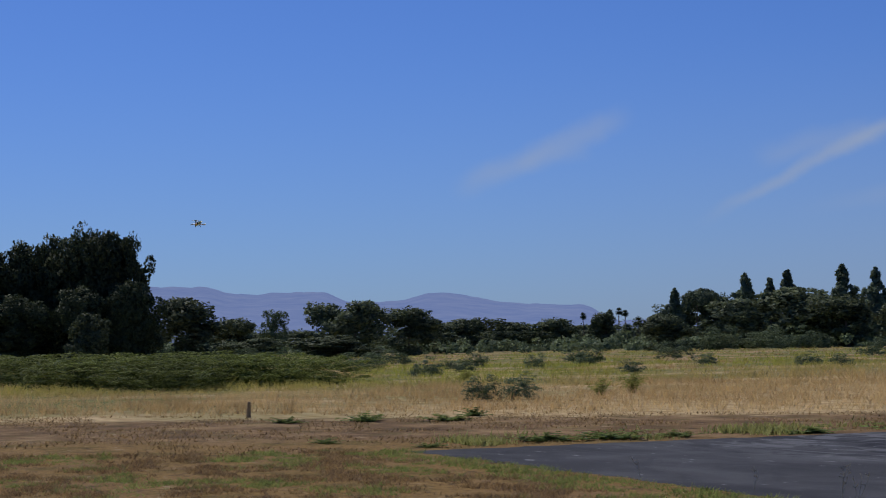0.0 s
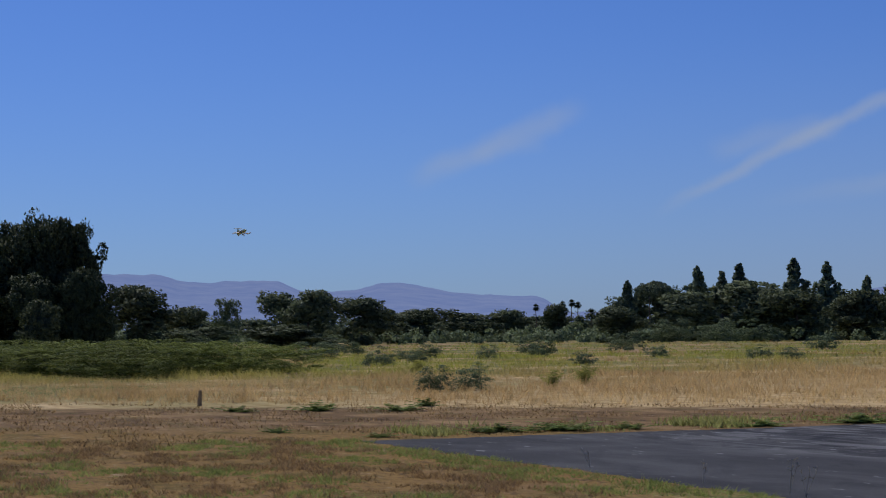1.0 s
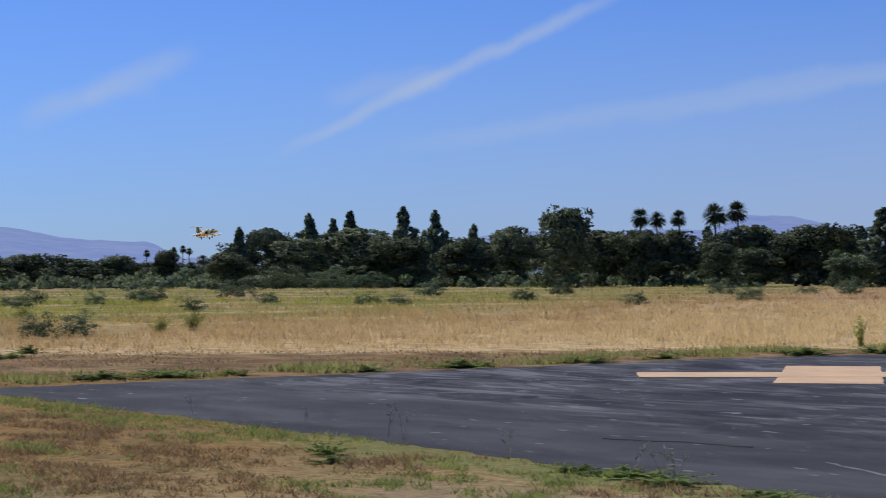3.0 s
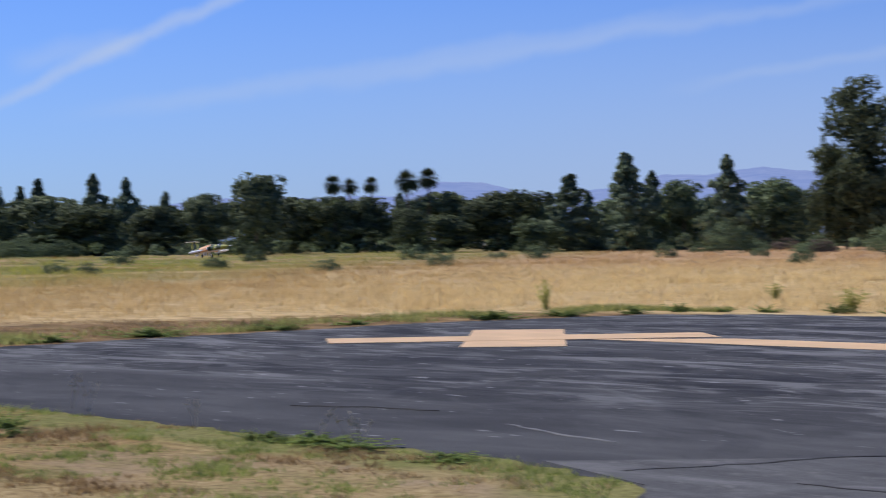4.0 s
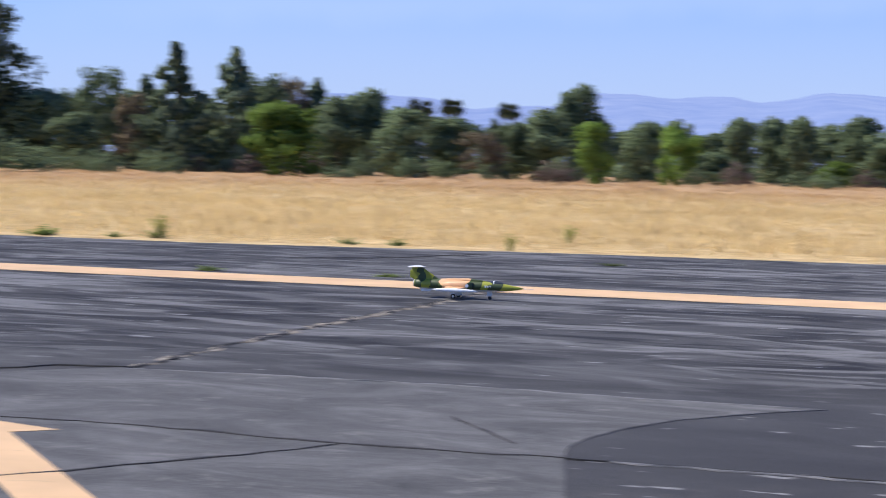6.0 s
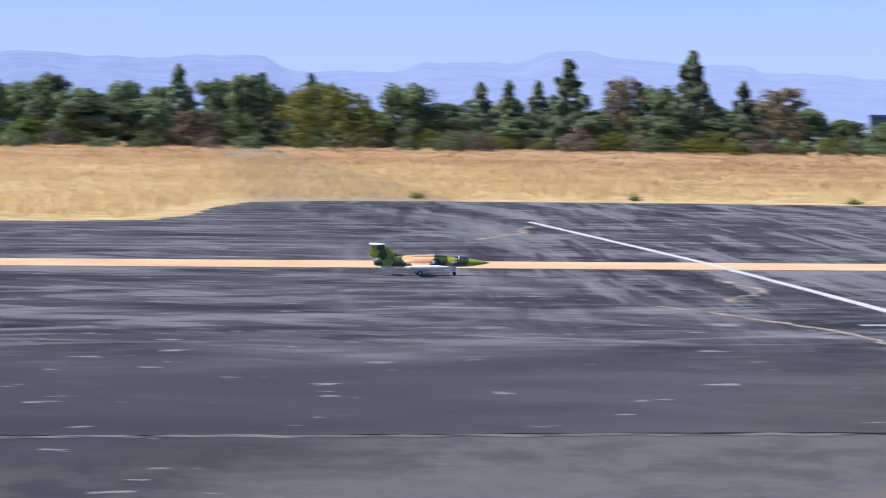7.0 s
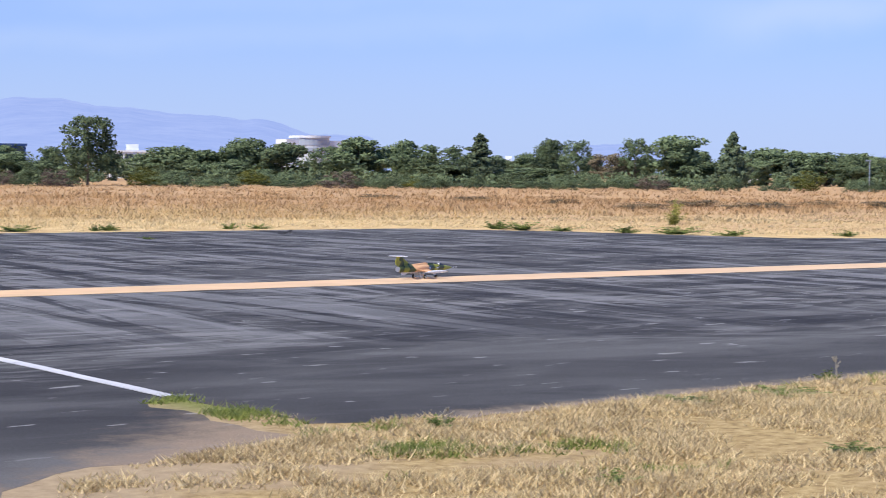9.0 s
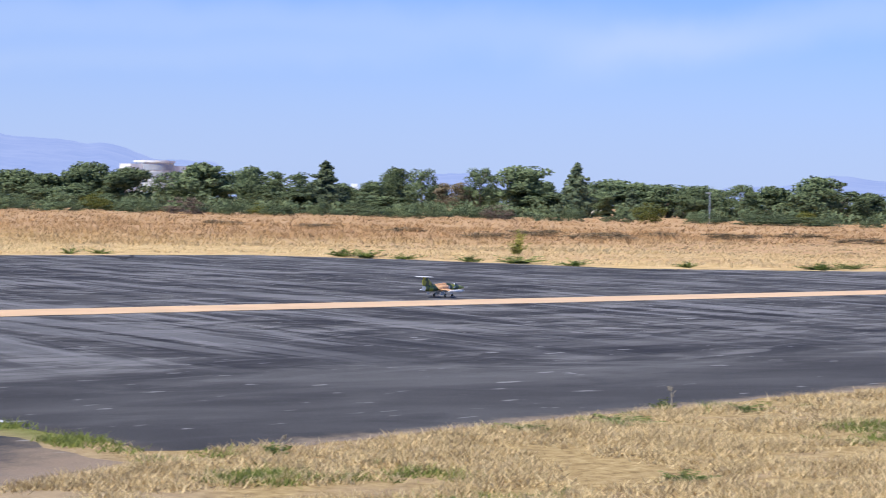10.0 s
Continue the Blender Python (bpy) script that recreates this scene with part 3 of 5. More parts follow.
RUNWAY = [(-28.6, 11.6), (-28.3, 20.0), (-28.2, 28.0), (-26.8, 33.4), (-24.3, 34.8), (-15.5, 35.2), (-8.2, 36.8), (-2.6, 37.3), (-1.0, 38.0), (-0.2, 40.5), (0.2, 44.5), (1.2, 48.0), (3.6, 49.6), (12.0, 50.2),
          (33.5, 49.6), (36.2, 45.4), (38.6, 38.0), (45.0, 34.8), (140.0, 34.8), (140.0, 13.5), (40.0, 12.8), (15.7, 12.05), (10.4, 11.6), (8.2, 11.35), (7.1, 11.7), (7.02, 13.55),
          (6.7, 13.4), (6.6, 12.2), (6.7, 11.3), (5.9, 10.95), (4.7, 10.6), (4.1, 9.9), (3.3, 8.8), (0.4, 5.2), (-3.4, 4.6), (-7.8, 9.6), (-8.8, 10.8), (-10.4, 11.35), (-16.0, 11.5)]


def build_runway():
    tagged(part("runway", slab(ragged(RUNWAY, 0.3, 0.11, 3), -0.05, 0.0012), M_ASPHALT), "weathered grey asphalt runway with scuffs and cracks", "runway", kind="structure")
    # paint
    tagged(part("centre_line", slab(ragged([(-21.3, 25.0), (120.0, 25.46), (120.0, 26.62), (-19.2, 26.4)], 0.6, 0.02, 5), 0.004, 0.009), M_ORANGE),
           "long faded orange centre stripe painted on the asphalt", "marking", kind="structure")

    def strip(a, b, w):
        a, b = Vector(a), Vector(b)
        s = Vector((-(b - a).y, (b - a).x)).normalized() * w / 2
        return [tuple(a + s), tuple(a - s), tuple(b - s), tuple(b + s)]

    tagged(part("cross_marking", slab(ragged(strip((-24.5, 26.85), (-20.8, 22.65), 1.7), 0.5, 0.015, 6), 0.004, 0.011), M_ORANGE),
           "broad orange bar of a painted runway cross", "marking", group="bars of the runway cross", kind="structure")
    tagged(part("cross_marking", slab(ragged(strip((-24.65, 22.15), (-20.3, 27.2), 1.55), 0.5, 0.015, 7), 0.004, 0.0145), M_ORANGE),
           "broad orange bar of a painted runway cross", "marking", group="bars of the runway cross", kind="structure")
    arrow = [(-6.82, 11.42), (-6.62, 10.38), (-6.34, 10.62), (-4.35, 8.24), (-4.02, 8.44), (-6.06, 10.88), (-5.84, 11.1)]
    tagged(part("arrow_marking", slab(arrow, 0.004, 0.011), M_ORANGE), "orange arrow painted on the taxiway asphalt", "marking", kind="structure")
    tagged(part("cross_line", slab(ragged([(6.94, 13.6), (7.05, 13.6), (7.06, 20.0), (7.04, 26.5), (6.60, 38.4), (6.49, 38.4), (6.93, 26.5), (6.95, 20.0)], 0.8, 0.012, 8), 0.004, 0.0125), M_WHITE_LINE),
           "thin white line painted across the runway", "marking", kind="structure")
    tagged(part("tick_line", slab([(6.2, 17.73), (6.95, 17.73), (6.95, 17.80), (6.2, 17.80)], 0.004, 0.0125), M_WHITE_LINE), "short white tick painted beside the cross line", "marking", kind="structure")
    # older, paler asphalt in the taxiway's mouth
    worn = [(-7.1, 14.4), (-3.6, 14.6), (-1.45, 14.52), (-1.75, 14.22), (-2.05, 13.85), (-2.36, 13.42), (-2.60, 12.85), (-2.73, 12.3), (-2.76, 11.9), (-2.69, 11.45), (-2.55, 10.9), (-2.37, 10.15), (-2.1, 9.6), (-1.0, 8.2), (-0.4, 5.6), (-3.2, 5.0), (-7.72, 9.62), (-8.7, 10.8), (-10.2, 11.42)]
    tagged(part("old_asphalt", slab(ragged(worn, 0.4, 0.012, 9), 0.0, 0.0075), M_TAR), "older pale grey asphalt at the taxiway's mouth", "asphalt", kind="structure")
    cracks = (
        ("dry_crack", [(-7.02, 26.4), (-6.9, 23.4), (-7.02, 20.3), (-7.09, 17.8), (-7.01, 16.1), (-7.05, 14.5)], 0.08, M_CRACK_GRASS),
        ("crack", [(-7.06, 26.2), (-6.96, 23.4), (-7.06, 20.3), (-7.05, 16.1), (-7.0, 14.5)], 0.07, M_CRACK),
        ("crack", [(-7.0, 14.5), (-7.64, 14.35), (-8.07, 13.62), (-8.62, 12.88), (-8.75, 12.41), (-9.3, 11.3)], 0.042, M_CRACK),
        ("crack", [(-7.9, 11.5), (-6.8, 11.48), (-5.4, 11.5), (-4.07, 11.36), (-2.4, 11.42)], 0.035, M_CRACK),
        ("crack", [(-4.07, 11.33), (-4.4, 10.7), (-4.75, 10.2), (-5.2, 9.6), (-5.6, 9.0)], 0.03, M_CRACK),
        ("light_seam", [(-7.1, 14.4), (-5.98, 14.54), (-4.15, 14.6), (-3.0, 14.5), (-1.5, 14.48)], 0.035, M_PALE_SEAM),
        ("light_seam", [(-2.4, 11.4), (0.7, 11.35), (2.6, 11.36), (3.9, 11.33)], 0.035, M_PALE_SEAM),
        ("dry_crack", [(4.71, 19.7), (5.24, 18.75), (5.62, 17.66), (5.86, 17.0), (5.94, 15.8), (6.13, 15.0)], 0.05, M_CRACK_GRASS),
        ("dry_crack", [(6.34, 23.4), (6.45, 21.7), (5.58, 20.2), (5.9, 20.4)], 0.08, M_CRACK_GRASS),
        ("dry_crack", [(4.4, 31.6), (5.6, 33.8), (6.2, 36.6)], 0.12, M_CRACK_GRASS),
        ("crack", [(-15.6, 13.5), (-14.6, 13.9), (-13.9, 14.0)], 0.06, M_CRACK),
        ("crack", [(-2.4, 11.42), (0.7, 11.385), (2.6, 11.39), (4.6, 11.36)], 0.022, M_CRACK),
        ("crack", [(27.0, 46.2), (28.2, 48.0), (29.4, 49.6)], 0.10, M_CRACK),
        ("crack", [(-12.2, 31.0), (-10.8, 32.4), (-9.8, 35.2)], 0.10, M_CRACK),
        ("crack", [(-3.8, 12.85), (-3.5, 12.42), (-3.09, 11.84)], 0.016, M_CRACK),
        ("light_seam", [(-12.4, 13.4), (-11.4, 13.0), (-10.6, 12.8)], 0.03, M_PALE_SEAM),
    )
    for i, (name, pts, w, mat) in enumerate(cracks):
        fine = ragged(pts, 0.16, w * 0.9, 40 + i, closed=False)
        words = {"dry_crack": "crack in the asphalt filled with dry grass", "crack": "dark open crack running through the asphalt",
                 "seam": "dark paving seam along the runway's edge", "light_seam": "pale worn seam in the asphalt"}[name]
        tagged(part(name, ribbon(fine, w * 1.1, 0.003, 0.0105 + 0.0006 * (i % 5), 70 + i, 0.75), mat), words, "crack", kind="structure")


# ---- hills ----
SUMMITS = [(-88, 1.7), (-79, 1.72), (-74.6, 1.74), (-72.6, 1.45), (-71.4, 1.52), (-68.6, 1.20), (-66.6, 1.46), (-65.0, 1.10), (-63.6, 1.02), (-60.6, 0.5), (-56, 0.7), (-49, 1.25),
           (-46.8, 1.30), (-43.6, 1.68), (-41.8, 1.30), (-39.6, 1.42), (-37.6, 1.84), (-36.4, 1.78), (-35.2, 2.06), (-33.6, 1.80), (-30, 1.5), (-25, 1.5), (-19.4, 1.93), (-17.6, 1.90), (-16.0, 1.56),
           (-14.6, 1.72), (-11.3, 2.14), (-10.0, 1.95), (-8.7, 2.18), (-7.3, 1.94), (-5.3, 2.28), (-2.6, 2.13), (0.5, 2.26), (3.6, 1.84), (8.6, 2.14), (10.9, 2.58), (12.6, 2.32), (14.6, 2.16),
           (18.0, 1.94), (20.4, 1.80), (23.2, 2.10), (25.4, 1.88), (27.6, 1.68), (29.6, 1.56), (31.5, 1.1), (35, 0.3), (46, 0.25), (49.8, 0.64), (51.3, 1.05), (52.6, 0.86), (60, 0.8)]


def build_hills():
    verts, rows = [], []
    for step in range(1281):
        b = -92 + step * 0.125
        wob = noise.noise(Vector((b * 0.55, 3.1, 0))) * 0.09 + noise.noise(Vector((b * 1.7, 8.3, 0))) * 0.07 + noise.noise(Vector((b * 4.3, 5.3, 0))) * 0.045
        weights = [math.exp(-((b - c) / 1.0) ** 2) + 1e-3 / (0.3 + (b - c) ** 2) for c, h in SUMMITS]
        top = sum(w * h for w, (c, h) in zip(weights, SUMMITS)) / sum(weights) + wob * 0.6
        row = []
        for k in range(9):
            s = k / 8
            d = 2900 + 1500 * s
            z = (EYE_HEIGHT + 4400 * math.tan(radians(max(0.05, top)))) * (s ** 0.8)
            z *= 1 + 0.07 * noise.noise(Vector((b * 0.5, s * 4, 1.7))) * math.sin(math.pi * s) * 2
            p = polar(b, d)
            row.append(len(verts))
            verts.append((p.x, p.y, z - (30 if k == 0 else 0)))
        rows.append(row)
    faces = [(a[k], a[k + 1], c[k + 1], c[k]) for a, c in zip(rows, rows[1:]) for k in range(8)]
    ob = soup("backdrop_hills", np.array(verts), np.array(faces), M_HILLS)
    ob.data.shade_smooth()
    tagged(ob, "blue mountain range on the horizon, haze painted into its colour", "mountains", kind="structure")


# ---- plants ----

def unit(a):
    return a / np.maximum(1e-6, np.linalg.norm(a, axis=1))[:, None]


def leaf_quads(centres, out, size, rng):
    """Small leaf-sprays, each a bent pair of triangles, that turn their upper side outwards; corners, faces and soft normals."""
    n = len(centres)
    d = unit(rng.normal(size=(n, 3)))
    e = unit(np.cross(d, rng.normal(size=(n, 3))))
    e *= np.where((np.cross(d, e) * out).sum(1) > 0, -1.0, 1.0)[:, None]
    s = size * rng.uniform(0.6, 1.4, (n, 1))
    nrm = np.cross(d, e)
    v = np.stack([centres - d * s, centres + e * s * 0.6 + nrm * s * 0.25, centres + d * s, centres - e * s * 0.6 + nrm * s * 0.25], 1).reshape(-1, 3)
    soft = unit(out - nrm * 0.55)
    return v, np.arange(4 * n).reshape(n, 4), np.repeat(soft, 4, 0)


def ball(rng, n):
    return unit(rng.normal(size=(n, 3)))


def clumps(rng, centres, radii, per, core=None):
    """Leaves thick on the outside of many overlapping clumps: their places and the ways that they face."""
    places, ways = [], []
    for c, r in zip(np.asarray(centres, float), radii):
        way = ball(rng, per)
        p = way * (rng.uniform(0.35, 1.0, (per, 1)) ** 0.5) * r
        p[:, 2] *= 0.8
        whole = way * 0 + (0, 0, 1) if core is None else unit(c + p - core)
        places.append(c + p)
        ways.append(unit(way * 0.6 + whole * 0.55))
    return np.concatenate(places), np.concatenate(ways)


MIDDLE = np.array((0.0, 0.0, 0.42))


def crown_shape(kind, rng):
    """Leaves of a crown one unit high and one wide, foot at zero: places, ways and leaf size."""
    cs, rs = [], []
    if kind == "conifer":
        phase = rng.uniform(0, 6.3)
        for k in range(96):
            h = 0.02 + 0.955 * (k / 95) ** 1.1
            tier = 0.80 + 0.30 * math.sin(h * 34 + phase) + rng.uniform(-0.28, 0.28)
            reach = ((1 - h) ** 0.95 * 0.40 + 0.008) * tier
            a = k * 2.4 + rng.uniform(-0.7, 0.7)
            q = rng.uniform(0.2, 1.0) ** 0.55
            cs.append((math.cos(a) * reach * q, math.sin(a) * reach * q, h - 0.05 * q * (1 - h)))
            rs.append((0.016 + 0.092 * (1 - h)) * rng.uniform(0.7, 1.25))
        return *clumps(rng, cs, rs, 66, np.array((0, 0, 0.30))), 0.025
    if kind == "eucalyptus":
        lobes = [(-0.19, 0, 0.76, 0.20, 0.20), (0.19, 0.05, 0.79, 0.21, 0.18), (0, -0.05, 0.48, 0.42, 0.26), (-0.22, 0.05, 0.42, 0.26, 0.22), (0.23, 0, 0.46, 0.26, 0.26), (0.0, 0.0, 0.64, 0.36, 0.20), (0.0, 0.05, 0.20, 0.44, 0.16), (0.0, 0.0, 0.30, 0.40, 0.2)]
        for k in range(200):
            lx, ly, lz, lr, lh = lobes[k % 8]
            p = ball(rng, 1)[0] * rng.uniform(0.35, 1.05)
            cs.append((lx + p[0] * lr, ly + p[1] * lr, min(0.95, max(0.05, lz + p[2] * lh))))
            rs.append(rng.uniform(0.055, 0.10))
        return *clumps(rng, cs, rs, 96, MIDDLE), 0.015
    if kind == "mass":
        # a close head of many rounded lobes over a few dark gaps
        lobes = [(0, 0, 0.80, 0.30, 0.17), (-0.16, 0.1, 0.66, 0.32, 0.2), (0.17, -0.1, 0.62, 0.31, 0.2), (0, 0, 0.46, 0.40, 0.2), (-0.14, 0, 0.28, 0.30, 0.2), (0.16, 0, 0.24, 0.28, 0.2)]
        for k in range(210):
            lx, ly, lz, lr, lh = lobes[k % 6]
            p = ball(rng, 1)[0] * rng.uniform(0.5, 1.0)
            cs.append((lx + p[0] * lr, ly + p[1] * lr, min(0.94, max(0.06, lz + p[2] * lh))))
            rs.append(rng.uniform(0.075, 0.13))
        return *clumps(rng, cs, rs, 120, MIDDLE), 0.018
    if kind == "umbrella":
        cs = [(math.cos(a) * q * 0.42, math.sin(a) * q * 0.42, 0.84 + rng.uniform(-0.05, 0.06)) for a, q in zip(rng.uniform(0, 6.3, 30), rng.uniform(0.1, 1, 30) ** 0.5)]
        return *clumps(rng, cs, [0.10] * 30, 90, np.array((0, 0, 0.6))), 0.020
    if kind == "airy":
        cs = [(math.cos(a) * q * 0.42 * (1.15 - 0.5 * h), math.sin(a) * q * 0.42 * (1.15 - 0.5 * h), h) for a, q, h in zip(rng.uniform(0, 6.3, 80), rng.uniform(0.1, 1, 80) ** 0.5, rng.uniform(0.20, 0.94, 80))]
        return *clumps(rng, cs, rng.uniform(0.065, 0.12, 80), 70, MIDDLE), 0.021
    if kind == "bush":
        cs = [(math.cos(a) * q * 0.40, math.sin(a) * q * 0.40, h * (1 - 0.55 * q * q)) for a, q, h in zip(rng.uniform(0, 6.3, 54), rng.uniform(0, 1, 54) ** 0.5, rng.uniform(0.08, 0.88, 54))]
        return *clumps(rng, cs, rng.uniform(0.07, 0.15, 54), 100, np.array((0, 0, 0.1))), 0.017
    if kind == "hedge":
        cs = [(math.cos(a) * q * 0.45, math.sin(a) * q * 0.45, h * (1 - 0.25 * q * q)) for a, q, h in zip(rng.uniform(0, 6.3, 110), rng.uniform(0, 1, 110) ** 0.5, rng.uniform(0.05, 0.90, 110))]
        return *clumps(rng, cs, rng.uniform(0.05, 0.10, 110), 120, np.array((0, 0, -0.1))), 0.011
    if kind == "plume":
        # feathery upright stems, thick below and thin above
        for k in range(46):
            a, lean, top = rng.uniform(0, 6.3), rng.uniform(0.0, 0.42), rng.uniform(0.5, 1.0)
            for j in range(5):
                q = (j + 0.5) / 5
                cs.append((math.cos(a) * lean * q ** 1.3, math.sin(a) * lean * q ** 1.3, top * q * (1 - 0.35 * lean)))
                rs.append((0.10 - 0.065 * q) * rng.uniform(0.7, 1.4))
        return *clumps(rng, cs, rs, 9, np.array((0, 0, -0.2))), 0.020
    if kind == "herb":
        # a few leafy stems of uneven height, spreading at the foot
        for k in range(26):
            a, lean, top = rng.uniform(0, 6.3), rng.uniform(0.05, 0.52), rng.uniform(0.25, 1.0) ** 1.6
            for j in range(5):
                q = (j + 0.6) / 5
                cs.append((math.cos(a) * lean * q, math.sin(a) * lean * q, top * q * (1 - 0.5 * lean) + 0.02))
                rs.append((0.075 - 0.05 * q) * rng.uniform(0.7, 1.6))
        return *clumps(rng, cs, rs, 16, np.array((0, 0, -0.3))), 0.034
    # round broadleaf
    lobes = [(rng.uniform(-0.24, 0.24), rng.uniform(-0.24, 0.24), rng.uniform(0.45, 0.84), rng.uniform(0.14, 0.26)) for _ in range(5)] + [(rng.uniform(-0.12, 0.12), 0, 0.84, 0.2), (0, 0, 0.42, 0.40), (rng.uniform(-0.1, 0.1), 0, 0.22, 0.38)]
    for k in range(112):
        lx, ly, lz, lr = lobes[k % 8]
        p = ball(rng, 1)[0] * lr * rng.uniform(0.35, 1)
        cs.append((lx + p[0], ly + p[1], min(0.94, max(0.05, lz + p[2] * 0.9))))
        rs.append(rng.uniform(0.075, 0.145))
    return *clumps(rng, cs, rs, 66, MIDDLE), 0.028


def crown_mesh(kind, material, seed):
    rng = np.random.default_rng(seed)
    centres, out, size = crown_shape(kind, rng)
    if kind not in ("herb", "plume", "umbrella"):
        centres[:, 2] /= np.percentile(centres[:, 2], 99.6)
        centres[:, :2] *= 0.5 / np.percentile(np.linalg.norm(centres[:, :2], axis=1), 98.5)
    v, f, nrm = leaf_quads(centres, out, size, rng)
    ob = soup("crown", v, f, material, normals=nrm)
    me = ob.data
    bpy.data.objects.remove(ob)
    return me


def trunk_mesh(kind, seed):
    """A tapered trunk with limbs, one unit high."""
    rng = random.Random(seed)
    bm = bmesh.new()
    if kind == "palm":
        last = Vector((0, 0, 0))
        for k in range(6):
            nxt = Vector((0.010 * math.sin(k), 0.012 * k * 0.3, (k + 1) / 6 * 0.93))
            tube(bm, last, nxt, 0.020 - 0.0012 * k, 0.0188 - 0.0012 * k, 7)
            last = nxt
    else:
        lean = Vector((rng.uniform(-0.04, 0.04), rng.uniform(-0.04, 0.04), 0))
        p = [Vector((0, 0, 0)), Vector((0, 0, 0.22)) + lean, Vector((0, 0, 0.5)) + lean * 1.6, Vector((0, 0, 0.86)) + lean]
        r = [0.035, 0.028, 0.019, 0.006]
        for a, b, ra, rb in zip(p, p[1:], r, r[1:]):
            tube(bm, a, b, ra, rb, 7)
    me = bpy.data.meshes.new("trunk")
    bm.to_mesh(me)
    bm.free()
    me.materials.append(M_BARK)
    return me


def limb_mesh(k):
    """One bent, tapered limb for a trunk one unit high."""
    bm = bmesh.new()
    h, a = 0.2 + 0.09 * k, k * 2.4
    reach = 0.30 * (1.1 - h * 0.6)
    start = Vector((0, 0, h))
    bend = start + Vector((math.cos(a) * reach * 0.5, math.sin(a) * reach * 0.5, 0.05))
    tube(bm, start, bend, 0.013, 0.008, 6)
    tube(bm, bend, bend + Vector((math.cos(a + 0.3) * reach * 0.5, math.sin(a + 0.3) * reach * 0.5, 0.12)), 0.008, 0.003, 6)
    bmesh.ops.remove_doubles(bm, verts=bm.verts, dist=0.006)
    me = bpy.data.meshes.new("limb")
    bm.to_mesh(me)
    bm.free()
    me.materials.append(M_BARK)
    return me


def palm_mesh(seed):
    """A ball of fan fronds round the top of a palm, one unit across."""
    rng = np.random.default_rng(seed)
    v, f = [], []
    for k in range(96):
        d = ball(rng, 1)[0]
        d[2] = d[2] * 0.9 + 0.18
        d /= np.linalg.norm(d)
        side = np.cross(d, (0, 0, 1.0))
        side /= np.linalg.norm(side)
        up = np.cross(side, d)
        for j in range(5):
            s = (j - 2) * 0.28
            tip = d * 0.5 * math.cos(s) + side * 0.5 * math.sin(s) - np.array((0, 0, 0.06 * abs(j - 2) + 0.03))
            base = d * 0.16 + side * 0.02 * (j - 2)
            i = len(v)
            v += [base - side * 0.018, base + side * 0.018, base * 0.4 + tip * 0.6 + side * 0.022 + up * 0.02, tip, base * 0.4 + tip * 0.6 - side * 0.022 + up * 0.02]
            f += [(i, i + 1, i + 2, i + 4), (i + 4, i + 2, i + 3, i + 3)]
    v = np.array(v)
    quads = np.array([q for q in f if q[2] != q[3]])
    tris = np.array([(q[0], q[1], q[2]) for q in f if q[2] == q[3]])
    tri_all = np.concatenate([quads[:, :3], quads[:, [0, 2, 3]], tris])
    ob = soup("crown", v, tri_all, LEAF["palm"])
    me = ob.data
    bpy.data.objects.remove(ob)
    return me


# kind: name, crown shape, foliage, label, how much of the height is bare trunk
SORTS = {
    "D": ("dense_tree", "mass", "dark", "tall dense tree, its backlit darkness put into the leaf colour"),
    "R": ("broadleaf_tree", "round", "green", "rounded green broadleaf tree at the field's edge"),
    "T": ("slender_tree", "airy", "green", "slender tree with a thin open crown"),
    "U": ("umbrella_tree", "umbrella", "conifer", "flat-topped umbrella-shaped tree with bare pale stems"),
    "C": ("conifer", "conifer", "conifer", "pointed dark green conifer in the tree line"),
    "E": ("eucalyptus", "eucalyptus", "gum", "very tall dark eucalyptus with a clumped open crown"),
    "K": ("backlit_tone_tree", "round", "gum", "rounded tree in the tree line, backlit darkness put into its colour"),
    "Z": ("withered_weeds", "bush", "brown", "patch of withered brown weeds in the dry field"),
    "B": ("shrub", "bush", "green", "low rounded green shrub in the dry field"),
    "G": ("young_tree", "round", "bright", "young bright green tree before darker ones"),
    "N": ("withered_tree", "airy", "brown", "half-withered brownish tree among green ones"),
    "M": ("dry_shrub", "bush", "mauve", "dry mauve-brown shrub at the field's edge"),
    "Y": ("yellowing_tree", "bush", "yellow", "broad yellow-green tree reaching to the ground"),
    "O": ("lone_tree", "airy", "green", "lone airy tree on a thin trunk"),
    "W": ("weed", "herb", "weed", "low leafy green weed at the asphalt's edge"),
    "L": ("pale_weed", "plume", "pale", "pale yellow-green wild mustard in the dry grass"),
    "H": ("hedge_bush", "hedge", "reed", "dense green bush of the long reedy bank"),
}
CROWNS, TRUNKS, BOUGHS, PALMS = {}, [], [], []
COUNT = [0]


